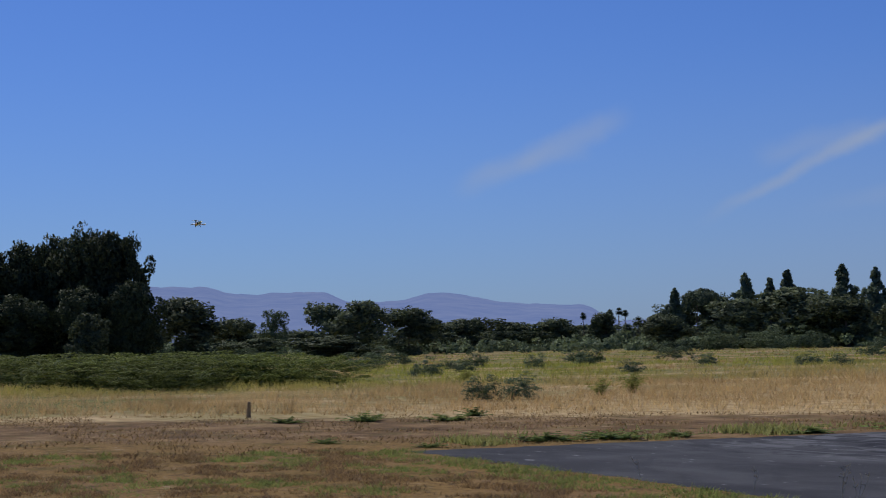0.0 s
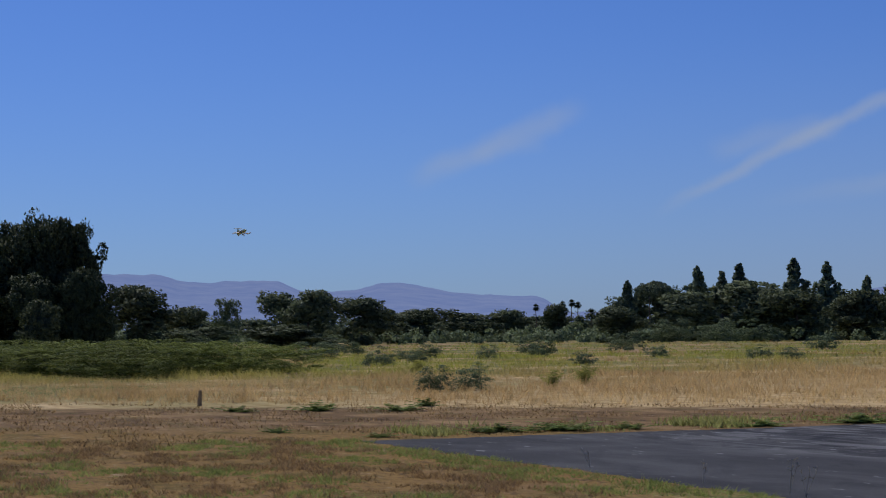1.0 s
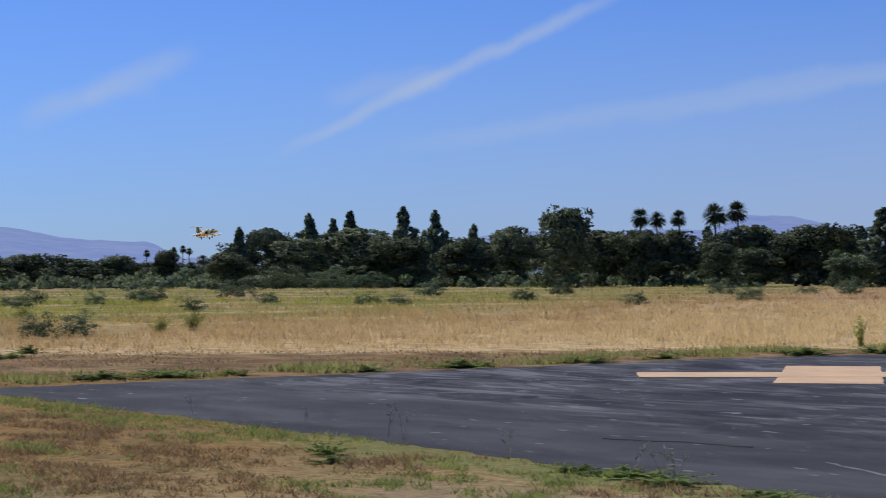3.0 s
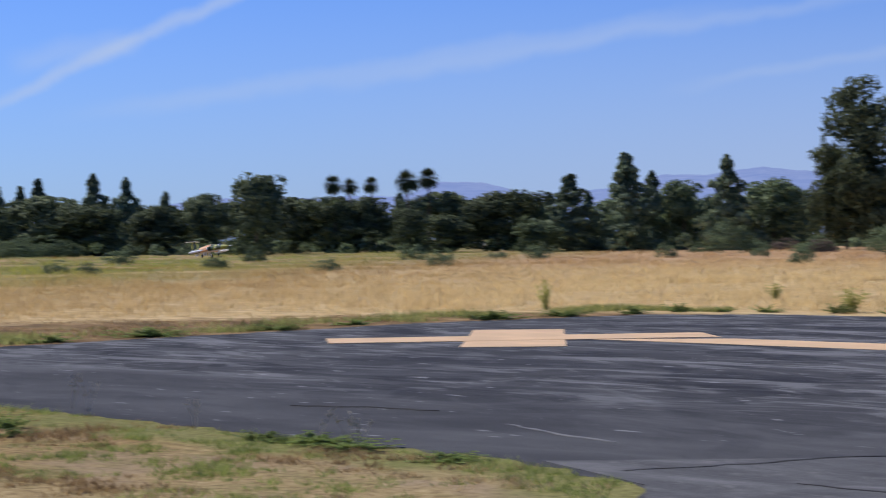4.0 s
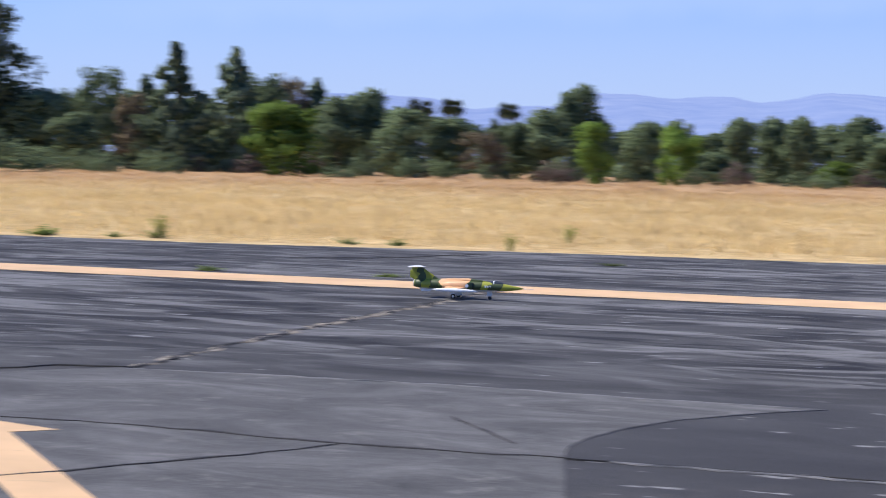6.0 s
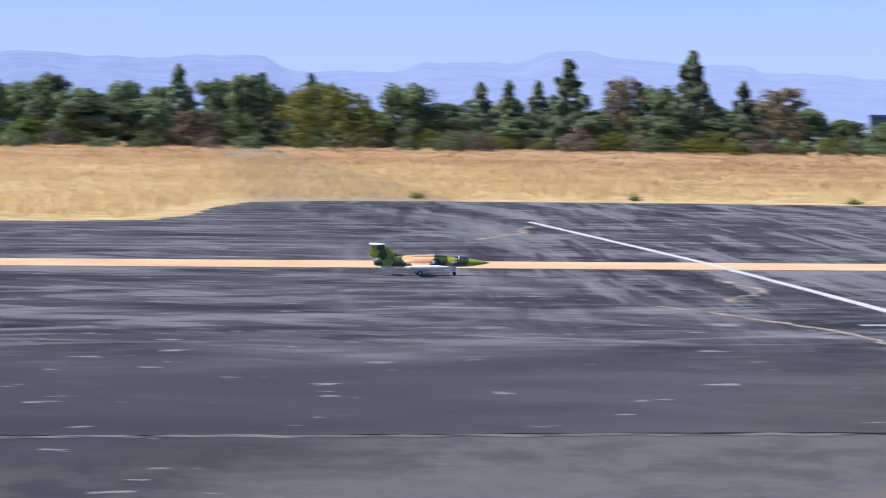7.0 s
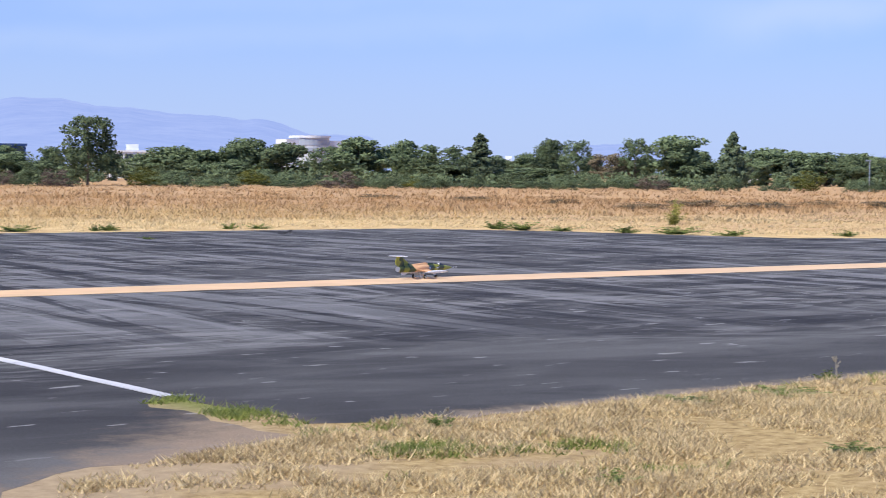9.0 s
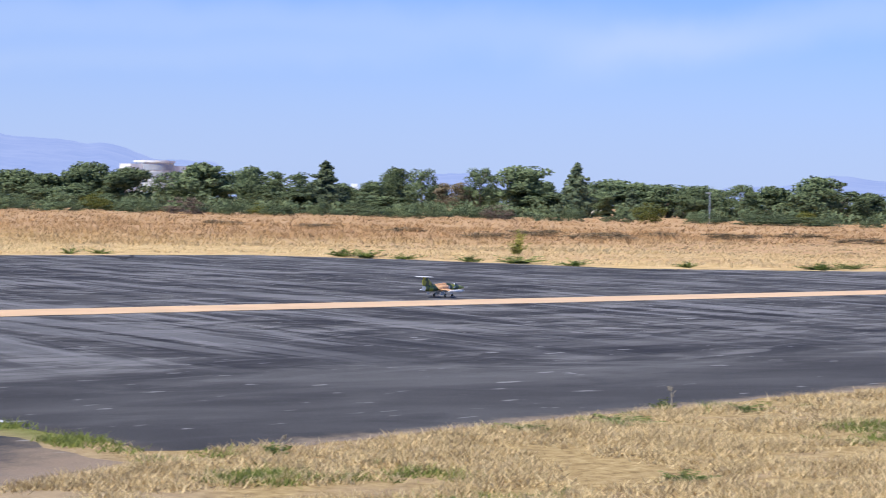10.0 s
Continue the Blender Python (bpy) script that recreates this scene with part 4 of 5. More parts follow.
def grow(sort, x, y, height, width, turn):
    """One plant: an Empty at its foot with a trunk and a crown."""
    name, shape, leaf, label = SORTS[sort]
    key = (shape, leaf)
    if key not in CROWNS:
        CROWNS[key] = [crown_mesh(shape, LEAF[leaf], 100 + 7 * len(CROWNS) + k) for k in range(5 if shape in ("round", "conifer", "mass") else 3)]
    if not TRUNKS:
        TRUNKS.extend(trunk_mesh("tree", 60 + k) for k in range(3))
    COUNT[0] += 1
    low = shape in ("bush", "herb", "hedge", "plume")
    root = tagged(new(name), label, {"W": "weed", "L": "weed"}.get(sort, "shrub" if low else "tree"))
    root.location, root.rotation_euler = (x, y, 0), (0, 0, turn)
    crown = new("crown" if not low else "foliage", CROWNS[key][COUNT[0] % len(CROWNS[key])])
    crown.parent = root
    crown.scale = (width, width, height)
    if not low:
        trunk = new("trunk", TRUNKS[COUNT[0] % 3])
        trunk.parent = root
        thick = max(0.6 * width, 0.35 * height)
        trunk.scale = (thick, thick, height)
        if sort in "EOTN":
            if not BOUGHS:
                BOUGHS.extend(limb_mesh(k) for k in range(7))
            for me in BOUGHS:
                limb = new("limb", me)
                limb.parent, limb.scale = root, trunk.scale
    return root


def plant(sort, rows):
    """Plants by bearing, distance, height and width."""
    for b, d, h, w in rows:
        p = polar(b, d)
        # broadleaf trees left of -42 degrees get back-lit shade by a darker leaf colour
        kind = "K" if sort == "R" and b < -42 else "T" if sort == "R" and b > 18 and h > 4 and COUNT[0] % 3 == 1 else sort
        if sort == "P":
            grow_palm(p.x, p.y, h, w, b * 7)
        else:
            grow(kind, p.x, p.y, max(0.5, h) * 1.02, (max(w * 1.7, 0.82 * h) / 1.7 if sort == "C" else w) * {"C": 1.7, "E": 1.18, "D": 1.35, "R": 1.4, "G": 1.25}.get(sort, 1.2), -radians(b) if sort == "E" else b * 7)


def grow_palm(x, y, h, w, turn):
    if not PALMS:
        PALMS.extend([trunk_mesh("palm", 5), palm_mesh(21), palm_mesh(22)])
    COUNT[0] += 1
    root = tagged(new("fan_palm"), "tall fan palm standing above the tree line", "palm tree", group="palms")
    root.location, root.rotation_euler = (x, y, 0), (0, 0, turn)
    trunk = new("trunk", PALMS[0])
    trunk.parent, trunk.scale = root, (h * 0.8, h * 0.8, h)
    crown = new("crown", PALMS[1 + COUNT[0] % 2])
    s = w * 1.15
    crown.parent, crown.location, crown.scale = root, (0, 0, h - s * 0.42), (s, s, s)


def build_trees():
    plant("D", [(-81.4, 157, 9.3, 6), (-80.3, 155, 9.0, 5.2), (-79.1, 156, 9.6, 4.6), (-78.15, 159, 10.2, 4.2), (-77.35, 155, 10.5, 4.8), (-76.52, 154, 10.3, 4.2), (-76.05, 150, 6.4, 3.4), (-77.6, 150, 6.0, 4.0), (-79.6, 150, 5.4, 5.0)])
    plant("R", [(-77.43, 141, 4, 2.5), (-74.35, 202, 6.4, 6.7), (-72.94, 216, 4.4, 4.5), (-72.53, 189, 2.2, 5.1), (-70.37, 229, 6.2, 5.2), (-69.99, 202, 2.4, 7.3), (-69.47, 222, 6.2, 6), (-67.93, 229, 5.5, 5.8), (-67.09, 256, 2.7, 6.1), (-66.22, 270, 4.6, 7.3), (-64.94, 283, 4.1, 7.6), (-64.27, 310, 3, 8.4), (-63.49, 283, 4.5, 5.1), (-62.48, 310, 2.9, 7.4), (-61.96, 297, 5.4, 3.7), (-61.13, 310, 3, 8.4), (-60.07, 229, 4.2, 5.5), (-58.24, 256, 6.3, 8.4), (-56.04, 256, 7.6, 10), (-54.85, 249, 6.1, 7.5), (-53.14, 256, 6.2, 6.9), (-51.76, 256, 6.9, 5.4), (-50.21, 229, 9.2, 6.7), (-48.86, 249, 7, 6.7)])
    plant("R", [(-47.84, 243, 6.7, 5.8), (-46.91, 243, 6.8, 6.5), (-45.57, 222, 5, 4), (-44.66, 229, 4.4, 5.5), (-44.3, 243, 7.3, 8), (-42.94, 240, 7.3, 7.9), (-41.9, 249, 6.5, 3.3), (-41.79, 216, 3.2, 4), (-37.38, 222, 7.7, 5), (-35.16, 222, 4.5, 4), (-34.82, 222, 7.7, 6.7), (-28.79, 202, 7.7, 6.7), (-27.75, 189, 5.3, 4.5), (-24.16, 202, 7.6, 3.6), (-22.38, 202, 9.8, 5.2), (-20.08, 195, 7.6, 5), (-19.07, 202, 8.7, 4.5), (-18.22, 189, 6.5, 5.4), (-16.89, 202, 6.1, 4.8), (-14.85, 195, 5.5, 3.5), (-13.82, 195, 6.9, 5.3), (-12.75, 202, 9.6, 4.5), (-11.01, 209, 6, 4.4), (-8.95, 189, 3.1, 3.4)])
    plant("R", [(-8.21, 216, 7, 4.2), (-7.19, 222, 7.3, 3.7), (-6.35, 216, 7.3, 3.9), (-4.68, 222, 7.6, 4), (-3.84, 216, 5.7, 6.1), (-2.6, 216, 4.8, 5.8), (-1.63, 216, 5.2, 4.5), (0.97, 229, 3.9, 5.5), (1.25, 222, 7.9, 4.7), (5.15, 229, 3.8, 4.8), (5.82, 243, 7.7, 5.5), (6.98, 243, 5.5, 5.1), (9.34, 229, 3.7, 5.5), (11.72, 236, 4.2, 6.4), (13.25, 236, 4.2, 6.4), (13.42, 249, 8, 5.2), (15.47, 243, 4.7, 5.8), (18.83, 310, 4.8, 5.6), (20.32, 270, 4.2, 6.5), (20.57, 216, 1.5, 4.5), (20.61, 256, 2.6, 5.4), (21.11, 283, 5.2, 10.2), (21.61, 283, 5.2, 10.2), (22.44, 276, 3.9, 6.6)])
    plant("R", [(23.06, 270, 2.9, 6.5), (26.16, 290, 4.1, 6.1), (27.02, 283, 5.1, 8.1), (28.04, 276, 4.5, 6.6), (28.59, 270, 2.8, 6.5), (29.16, 276, 6.2, 5.3), (30.27, 270, 5.5, 7.7), (31.63, 283, 5.3, 5.1), (32.56, 276, 6.4, 7.9), (33.9, 290, 6.3, 3.9), (34.99, 283, 5.6, 7.2), (35.2, 270, 2.7, 8.9), (37.59, 297, 4.6, 4.6), (37.6, 270, 2.4, 9.7), (38.24, 303, 6.8, 4), (42.3, 270, 6.8, 7.7), (42.81, 270, 3.3, 9.7), (44.75, 310, 5.7, 9.3), (45.55, 310, 5.3, 6.5), (46.45, 303, 5.1, 10), (47.44, 324, 5.2, 5.8), (47.53, 297, 3.8, 7.1), (48.59, 263, 4.8, 5.2), (49.48, 263, 4.6, 5.2)])
    plant("R", [(50.75, 256, 5.8, 6.4), (51.62, 263, 4.2, 6.3), (52.32, 270, 3.9, 4.8)])
    plant("T", [(39.09, 283, 6.4, 4.6), (40.89, 276, 6.6, 5), (-71.88, 222, 5.4, 3.2), (-27.06, 202, 10.2, 5.1)])
    plant("P", [(-62.63, 300, 5.8, 1.15), (-61.83, 306, 6.3, 1.1), (-61.56, 304, 6.5, 1.2), (-61.38, 308, 6.2, 1.2), (-60.99, 300, 5.0, 1.6), (-60.63, 303, 4.6, 1.5), (-60.37, 300, 5.6, 1.7), (-60.14, 297, 5.2, 1.6), (-47.88, 256, 10.5, 2.6), (-47.36, 263, 10.3, 2.4), (-46.74, 259, 10.3, 2.3), (-45.65, 243, 10.7, 3.2), (-45.02, 240, 10.7, 2.7), (-17.81, 229, 9.3, 2.2), (-17.45, 231, 9.1, 2.0), (-16.82, 232, 9.4, 2.2), (-16.55, 229, 9.2, 2.0), (-15.11, 232, 9.1, 2.1), (-14.85, 230, 8.9, 2.0)])
    # the first stands in for a set of bare-stemmed palms
    plant("U", [(-59.24, 290, 8.6, 6.5), (0.24, 229, 7.9, 4.8)])
    plant("C", [(-59.9, 283, 8.5, 2.9), (-57.81, 270, 10, 4.4), (-57.09, 290, 9.9, 2.4), (-56.59, 297, 11.2, 2.5), (-54.98, 276, 11.1, 3.8), (-54.02, 283, 10.8, 2), (-52.87, 276, 8.6, 3.6), (-40.77, 222, 8.7, 6.3), (-39.09, 222, 11, 6.7), (-38.32, 229, 9.1, 3.2), (-36.1, 216, 10.3, 5.5), (-25.79, 202, 9.6, 3.6), (-24.95, 195, 12.6, 5.6), (-23.16, 199, 12.5, 3.7), (-20.76, 209, 10, 2), (-0.84, 222, 9, 3.3), (0.3, 236, 7.9, 4.2), (1.62, 236, 8.7, 5.4), (3.09, 243, 8.9, 3.6), (8.16, 249, 8.3, 4.9), (9, 256, 8.8, 4), (9.88, 256, 8.8, 1.8), (10.78, 243, 11.1, 6), (14.48, 243, 12.3, 6.1)])
    plant("C", [(15.96, 256, 9, 3.4), (36.22, 270, 7, 5.8), (43.74, 263, 7.3, 4.6)])
    plant("E", [(-32.64, 205, 10.9, 7.4), (-31.30, 202, 17.5, 12.9), (-29.84, 202, 8.6, 6.7)])
    plant("B", [(-58.58, 236, 2.8, 5), (-57.23, 232, 2.6, 5.6), (-56.22, 236, 2.7, 5.7), (-43.01, 162, -0.2, 1.9), (-36.01, 182, 3.2, 4.3), (-33.63, 182, 1.5, 4.4), (-30.72, 155, 3.6, 6.3), (-29.09, 159, 2.5, 5.2), (-26.95, 164, 1.5, 3), (-25.16, 168, 1.8, 3), (-20.03, 168, 1, 3), (21.87, 222, 1.8, 4), (23.86, 216, 0.4, 4.2), (26.42, 222, 1.3, 4.7), (28.3, 216, 0.3, 1.9), (29.76, 229, 2, 5.5), (31.28, 229, 0.7, 8.2), (32.98, 222, 0.9, 4.7), (34.69, 229, 0.8, 8.2), (36.41, 229, 0.5, 6.2), (38.11, 236, 0.8, 7.1), (39.81, 229, 0.6, 4.8), (41.32, 222, 0.7, 4), (44.93, 202, 1.1, 3)])
    plant("B", [(47.47, 202, 1.2, 3.4), (49.9, 202, 1.2, 9.7)])
    plant("G", [(-21.68, 172, 6.3, 5.8), (-12.32, 172, 5.3, 3.1), (-9.9, 175, 5.2, 3.3), (-5.39, 182, 2.5, 2.7)])
    plant("N", [(-26.21, 199, 7.6, 3.6), (-21.44, 209, 10.1, 3.8), (-15.73, 189, 4.5, 4.5), (-0.35, 202, 3.8, 4.8), (12.4, 249, 9.1, 5.6), (16.98, 256, 8.2, 6.9), (40.05, 276, 4.5, 5.8)])
    plant("M", [(-13.62, 162, 1.9, 3.6), (7.98, 202, 2.1, 5.2), (11.12, 202, 2.6, 4.5), (16.15, 209, 2.3, 5)])
    plant("Y", [(3.73, 189, 6.4, 9.3), (15.13, 202, 2.3, 6.7)])
    plant("O", [(24.55, 222, 7.7, 6.5)])


def fill_tree_line():
    """A second row that closes the tree line behind the single trees."""
    rng = random.Random(77)
    b = -76.0
    while b < 56:
        rise = next(e for limit, e in ((-60, 0.36), (-42, 1.30), (-30, 1.40), (-17, 1.75), (-8, 1.30), (4, 1.40), (18, 1.05), (90, 0.66)) if b < limit)
        d = rng.uniform(285, 325)
        h = EYE_HEIGHT + d * math.tan(radians(rise * rng.uniform(0.7, 1.05)))
        if 19.4 < b < 23.2 or 30.2 < b < 32.0 or 25.2 < b < 26.4:
            h *= 0.55
        p = polar(b, d)
        # K left of -42 degrees: the shade-toned leaf colour again
        grow("C" if rng.random() < 0.2 else "R" if b > -42 else "K", p.x, p.y, h, rng.uniform(6.5, 9.5) * (0.72 if b > 18 else 1.0), b)
        b += rng.uniform(0.65, 1.15)


def edge_shrubs():
    """Low growth along the foot of the trees at the far side of the field, and dry weeds before it."""
    rng = random.Random(19)
    b = 3.0
    while b < 56:
        p = polar(b, rng.uniform(196, 228))
        sort = rng.choice("BBYBM" if b > 19 else "BMMYB")
        if not any(abs(b - gap) < 0.5 for gap in (25.5, 44.4, 46.56)):
            grow(sort, p.x, p.y, rng.uniform(1.2, 2.5), rng.uniform(2.6, 6.0), b * 5)
        b += rng.uniform(0.5, 1.5)
    b = -37.0
    while b < 3:
        p = polar(b, rng.uniform(176, 200))
        grow(rng.choice("BBBM"), p.x, p.y, rng.uniform(1.0, 2.4), rng.uniform(2.2, 4.2), b * 5)
        b += rng.uniform(0.8, 2.0)
    for b, d, h, w in ((41.0, 96, 0.55, 5), (42.6, 104, 0.6, 6), (44.6, 100, 0.6, 7), (46.2, 112, 0.5, 5), (48.4, 106, 0.6, 7), (50.4, 118, 0.55, 6), (38.6, 112, 0.45, 5), (36.0, 120, 0.45, 5), (52.2, 104, 0.5, 6), (33.2, 128, 0.5, 5)):
        p = polar(b, d)
        grow("Z", p.x, p.y, h * 0.62, w * 0.6, b * 5)


def low_plants():
    """Bushes and weeds by place: x, y, height, width."""
    for sort, rows in (
            # reedy bank beyond the runway's end
            ("H", [(-86, 16, 1.25, 6), (-84, 20, 1.2, 6), (-80, 19, 1.3, 6), (-82, 24, 1.15, 6), (-78, 23, 1.2, 5), (-75, 20, 1.2, 5), (-80, 28, 1.1, 5), (-76, 25, 1.2, 5), (-84, 27, 1.2, 5), (-90, 20, 1.3, 7), (-88, 25, 1.3, 7), (-72, 19, 0.9, 4), (-92, 16, 1.3, 7), (-79, 17, 1.0, 4)]),
            ("B", [(-49.8, 22.5, 0.68, 1.6), (-50.5, 24.0, 0.72, 1.7), (-87, 36.3, 0.9, 2.4), (-104, 50.5, 0.75, 2), (-82, 45, 0.6, 2), (-110, 57, 0.7, 2), (-110, 41.5, 1.0, 4.4), (-104, 45, 0.6, 2.5), (-95, 42, 0.5, 2), (-112, 50, 0.8, 3), (-100, 60, 0.7, 2.2), (-92, 62, 0.7, 2.2), (-86, 60, 0.6, 2.0), (-78, 70, 0.7, 2.6), (-95, 76, 0.9, 3), (-82, 83, 1.0, 2.6), (-62, 92, 1.0, 2.2), (-120, 62, 1.2, 4), (-128, 74, 1.3, 4.5), (-122, 88, 1.2, 4)]),
            ("B", [(-118, 98, 1.2, 3.4), (-110, 108, 1.2, 3.6), (-100, 112, 1.2, 3.2), (-132, 52, 1.3, 5), (-136, 42, 1.3, 5), (-92, 118, 1.1, 2.6), (-86, 122, 1.0, 2.2), (-79, 118, 0.8, 2)]),
            ("L", [(-51.4, 27.1, 0.55, 1.2), (-53.2, 29.2, 0.55, 1.2), (-30.5, 34.4, 0.75, 0.55), (-29.6, 42.6, 0.45, 0.7), (-17.2, 36.5, 0.5, 0.6), (-9.7, 41.6, 0.4, 0.5), (-60, 33, 0.5, 1.5), (-23.3, 36.4, 0.55, 0.9), (-9.8, 36.9, 0.35, 0.4), (-75, 33, 0.5, 1.8), (46, 51, 0.9, 0.6), (44.5, 49.5, 0.5, 1.2)]),
            ("W", [(-39.7, 15.1, 0.32, 1.3), (-40.6, 18.1, 0.30, 0.8), (-38.6, 16.6, 0.25, 1.2), (-40.2, 13.4, 0.22, 0.9), (-29.8, 14.6, 0.22, 1.3), (-29.6, 15.8, 0.24, 1.4), (-29.4, 17.0, 0.18, 1.0), (-31.7, 11.3, 0.15, 0.6), (-29.4, 12.3, 0.12, 0.6), (-28.9, 19.4, 0.22, 1.1), (-28.9, 21.6, 0.26, 1.5), (-28.7, 24.5, 0.2, 1.2), (-29.0, 26.8, 0.22, 1.0), (-28.2, 30.0, 0.26, 1.4), (-27.8, 32.0, 0.24, 1.2), (-27.2, 33.6, 0.3, 0.9), (-27.0, 35.0, 0.3, 0.8), (-26.0, 35.4, 0.2, 0.6)]),
            ("W", [(-25.0, 35.6, 0.26, 0.7), (-23.3, 35.9, 0.36, 0.7), (-21.8, 35.6, 0.25, 0.55), (-19.5, 35.8, 0.30, 0.95), (-18.0, 36.0, 0.18, 0.4), (-17.2, 36.3, 0.25, 0.5), (-13.2, 36.9, 0.22, 0.5), (-12.2, 37.1, 0.22, 0.4), (5.7, 51.4, 0.35, 0.5), (11.7, 51.6, 0.35, 0.55), (17.7, 50.9, 0.25, 0.7), (21.3, 51.2, 0.28, 1.2), (23.5, 50.8, 0.28, 0.5), (24.0, 51.0, 0.3, 0.7), (28.0, 51.0, 0.28, 0.6), (29.0, 51.0, 0.25, 0.8)]),
            ("W", [(35.8, 48.0, 0.4, 0.9), (36.0, 47.0, 0.4, 1.3), (36.5, 45.6, 0.25, 1.0), (37.3, 43.6, 0.3, 0.9), (37.9, 42.0, 0.36, 1.5), (38.4, 40.2, 0.3, 1.0), (44.5, 36.2, 0.3, 1.5), (46.2, 36.4, 0.26, 1.2), (41.2, 38.4, 0.28, 0.8), (48.5, 36.0, 0.3, 1.4)]),
            ("W", [(-16.0, 10.3, 0.22, 0.45), (-15.3, 9.9, 0.14, 0.5), (-12.6, 11.2, 0.14, 0.7), (-12.0, 11.1, 0.13, 0.7), (-13.2, 11.1, 0.12, 0.6), (-10.8, 11.0, 0.10, 0.6), (7.75, 11.05, 0.13, 0.22), (12.3, 11.75, 0.15, 0.25), (7.2, 8.55, 0.12, 0.28), (11.2, 11.2, 0.07, 0.7), (12.9, 11.4, 0.08, 0.5), (10.2, 11.3, 0.06, 0.6), (9.3, 8.7, 0.08, 0.4), (-11.9, 27.0, 0.1, 0.6), (-9.1, 27.3, 0.08, 0.5), (-6.9, 32.9, 0.06, 0.5), (22.0, 44.4, 0.1, 0.5)])):
        for x, y, h, w in rows:
            grow(sort, x, y, h * (0.8 if sort == "W" else 1.1), w * {"W": 1.3, "B": 0.75}.get(sort, 1.2), x * 3.7)


def blades(rng, x, y, height, width, lean=0.35):
    """Grass blades, one narrow triangle each, lit softly from above: corners, faces and normals."""
    n = len(x)
    a = rng.uniform(0, 2 * math.pi, n)
    w = width * rng.uniform(0.6, 1.3, n)
    h = height * rng.uniform(0.55, 1.25, n)
    b = rng.uniform(0, 2 * math.pi, n)
    k = lean * h * rng.uniform(0.2, 1.0, n)
    z = np.zeros(n)
    v = np.stack([np.stack([x - w * np.cos(a), y - w * np.sin(a), z], 1), np.stack([x + w * np.cos(a), y + w * np.sin(a), z], 1),
                  np.stack([x + k * np.cos(b), y + k * np.sin(b), h], 1)], 1).reshape(-1, 3)
    way = unit(np.stack([rng.normal(0, 0.45, n), rng.normal(0, 0.45, n), np.ones(n)], 1))
    return v, np.arange(3 * n).reshape(n, 3), np.repeat(way, 3, 0)


def blade_stuff(name, pieces, material, label, category):
    """Joins several lots of blades into one sheet of grass."""
    at, faces = 0, []
    for v, f, nrm in pieces:
        faces.append(f + at)
        at += len(v)
    soft = np.concatenate([p[2] for p in pieces]) if category != "turf" else None
    return tagged(soup(name, np.concatenate([p[0] for p in pieces]), np.concatenate(faces), material, normals=soft), label, category, kind="stuff")


FIELD = [(-400, -60), (-60, -8), (-49, 9), (-42, 18), (-35.5, 26), (-29.5, 35.2), (-24.5, 35.6), (-15.5, 36.0), (-8.4, 37.5), (-2.8, 38.0), (-1.6, 38.6), (-0.9, 40.8), (-0.5, 44.8), (0.6, 48.8), (3.4, 50.6), (12.0, 51.2), (34.0, 50.7), (37.0, 46.0),
         (39.6, 39.5), (45.6, 36.2), (140, 36.0), (400, 36.0), (400, 400), (-400, 400)]


def sector(rng, n, r0, r1, b0=-84.0, b1=57.0, power=1.0):
    r = (rng.uniform(0, 1, n) * (r1 ** (2 - power) - r0 ** (2 - power)) + r0 ** (2 - power)) ** (1 / (2 - power))
    b = np.radians(rng.uniform(b0, b1, n))
    return r * np.sin(b), r * np.cos(b)


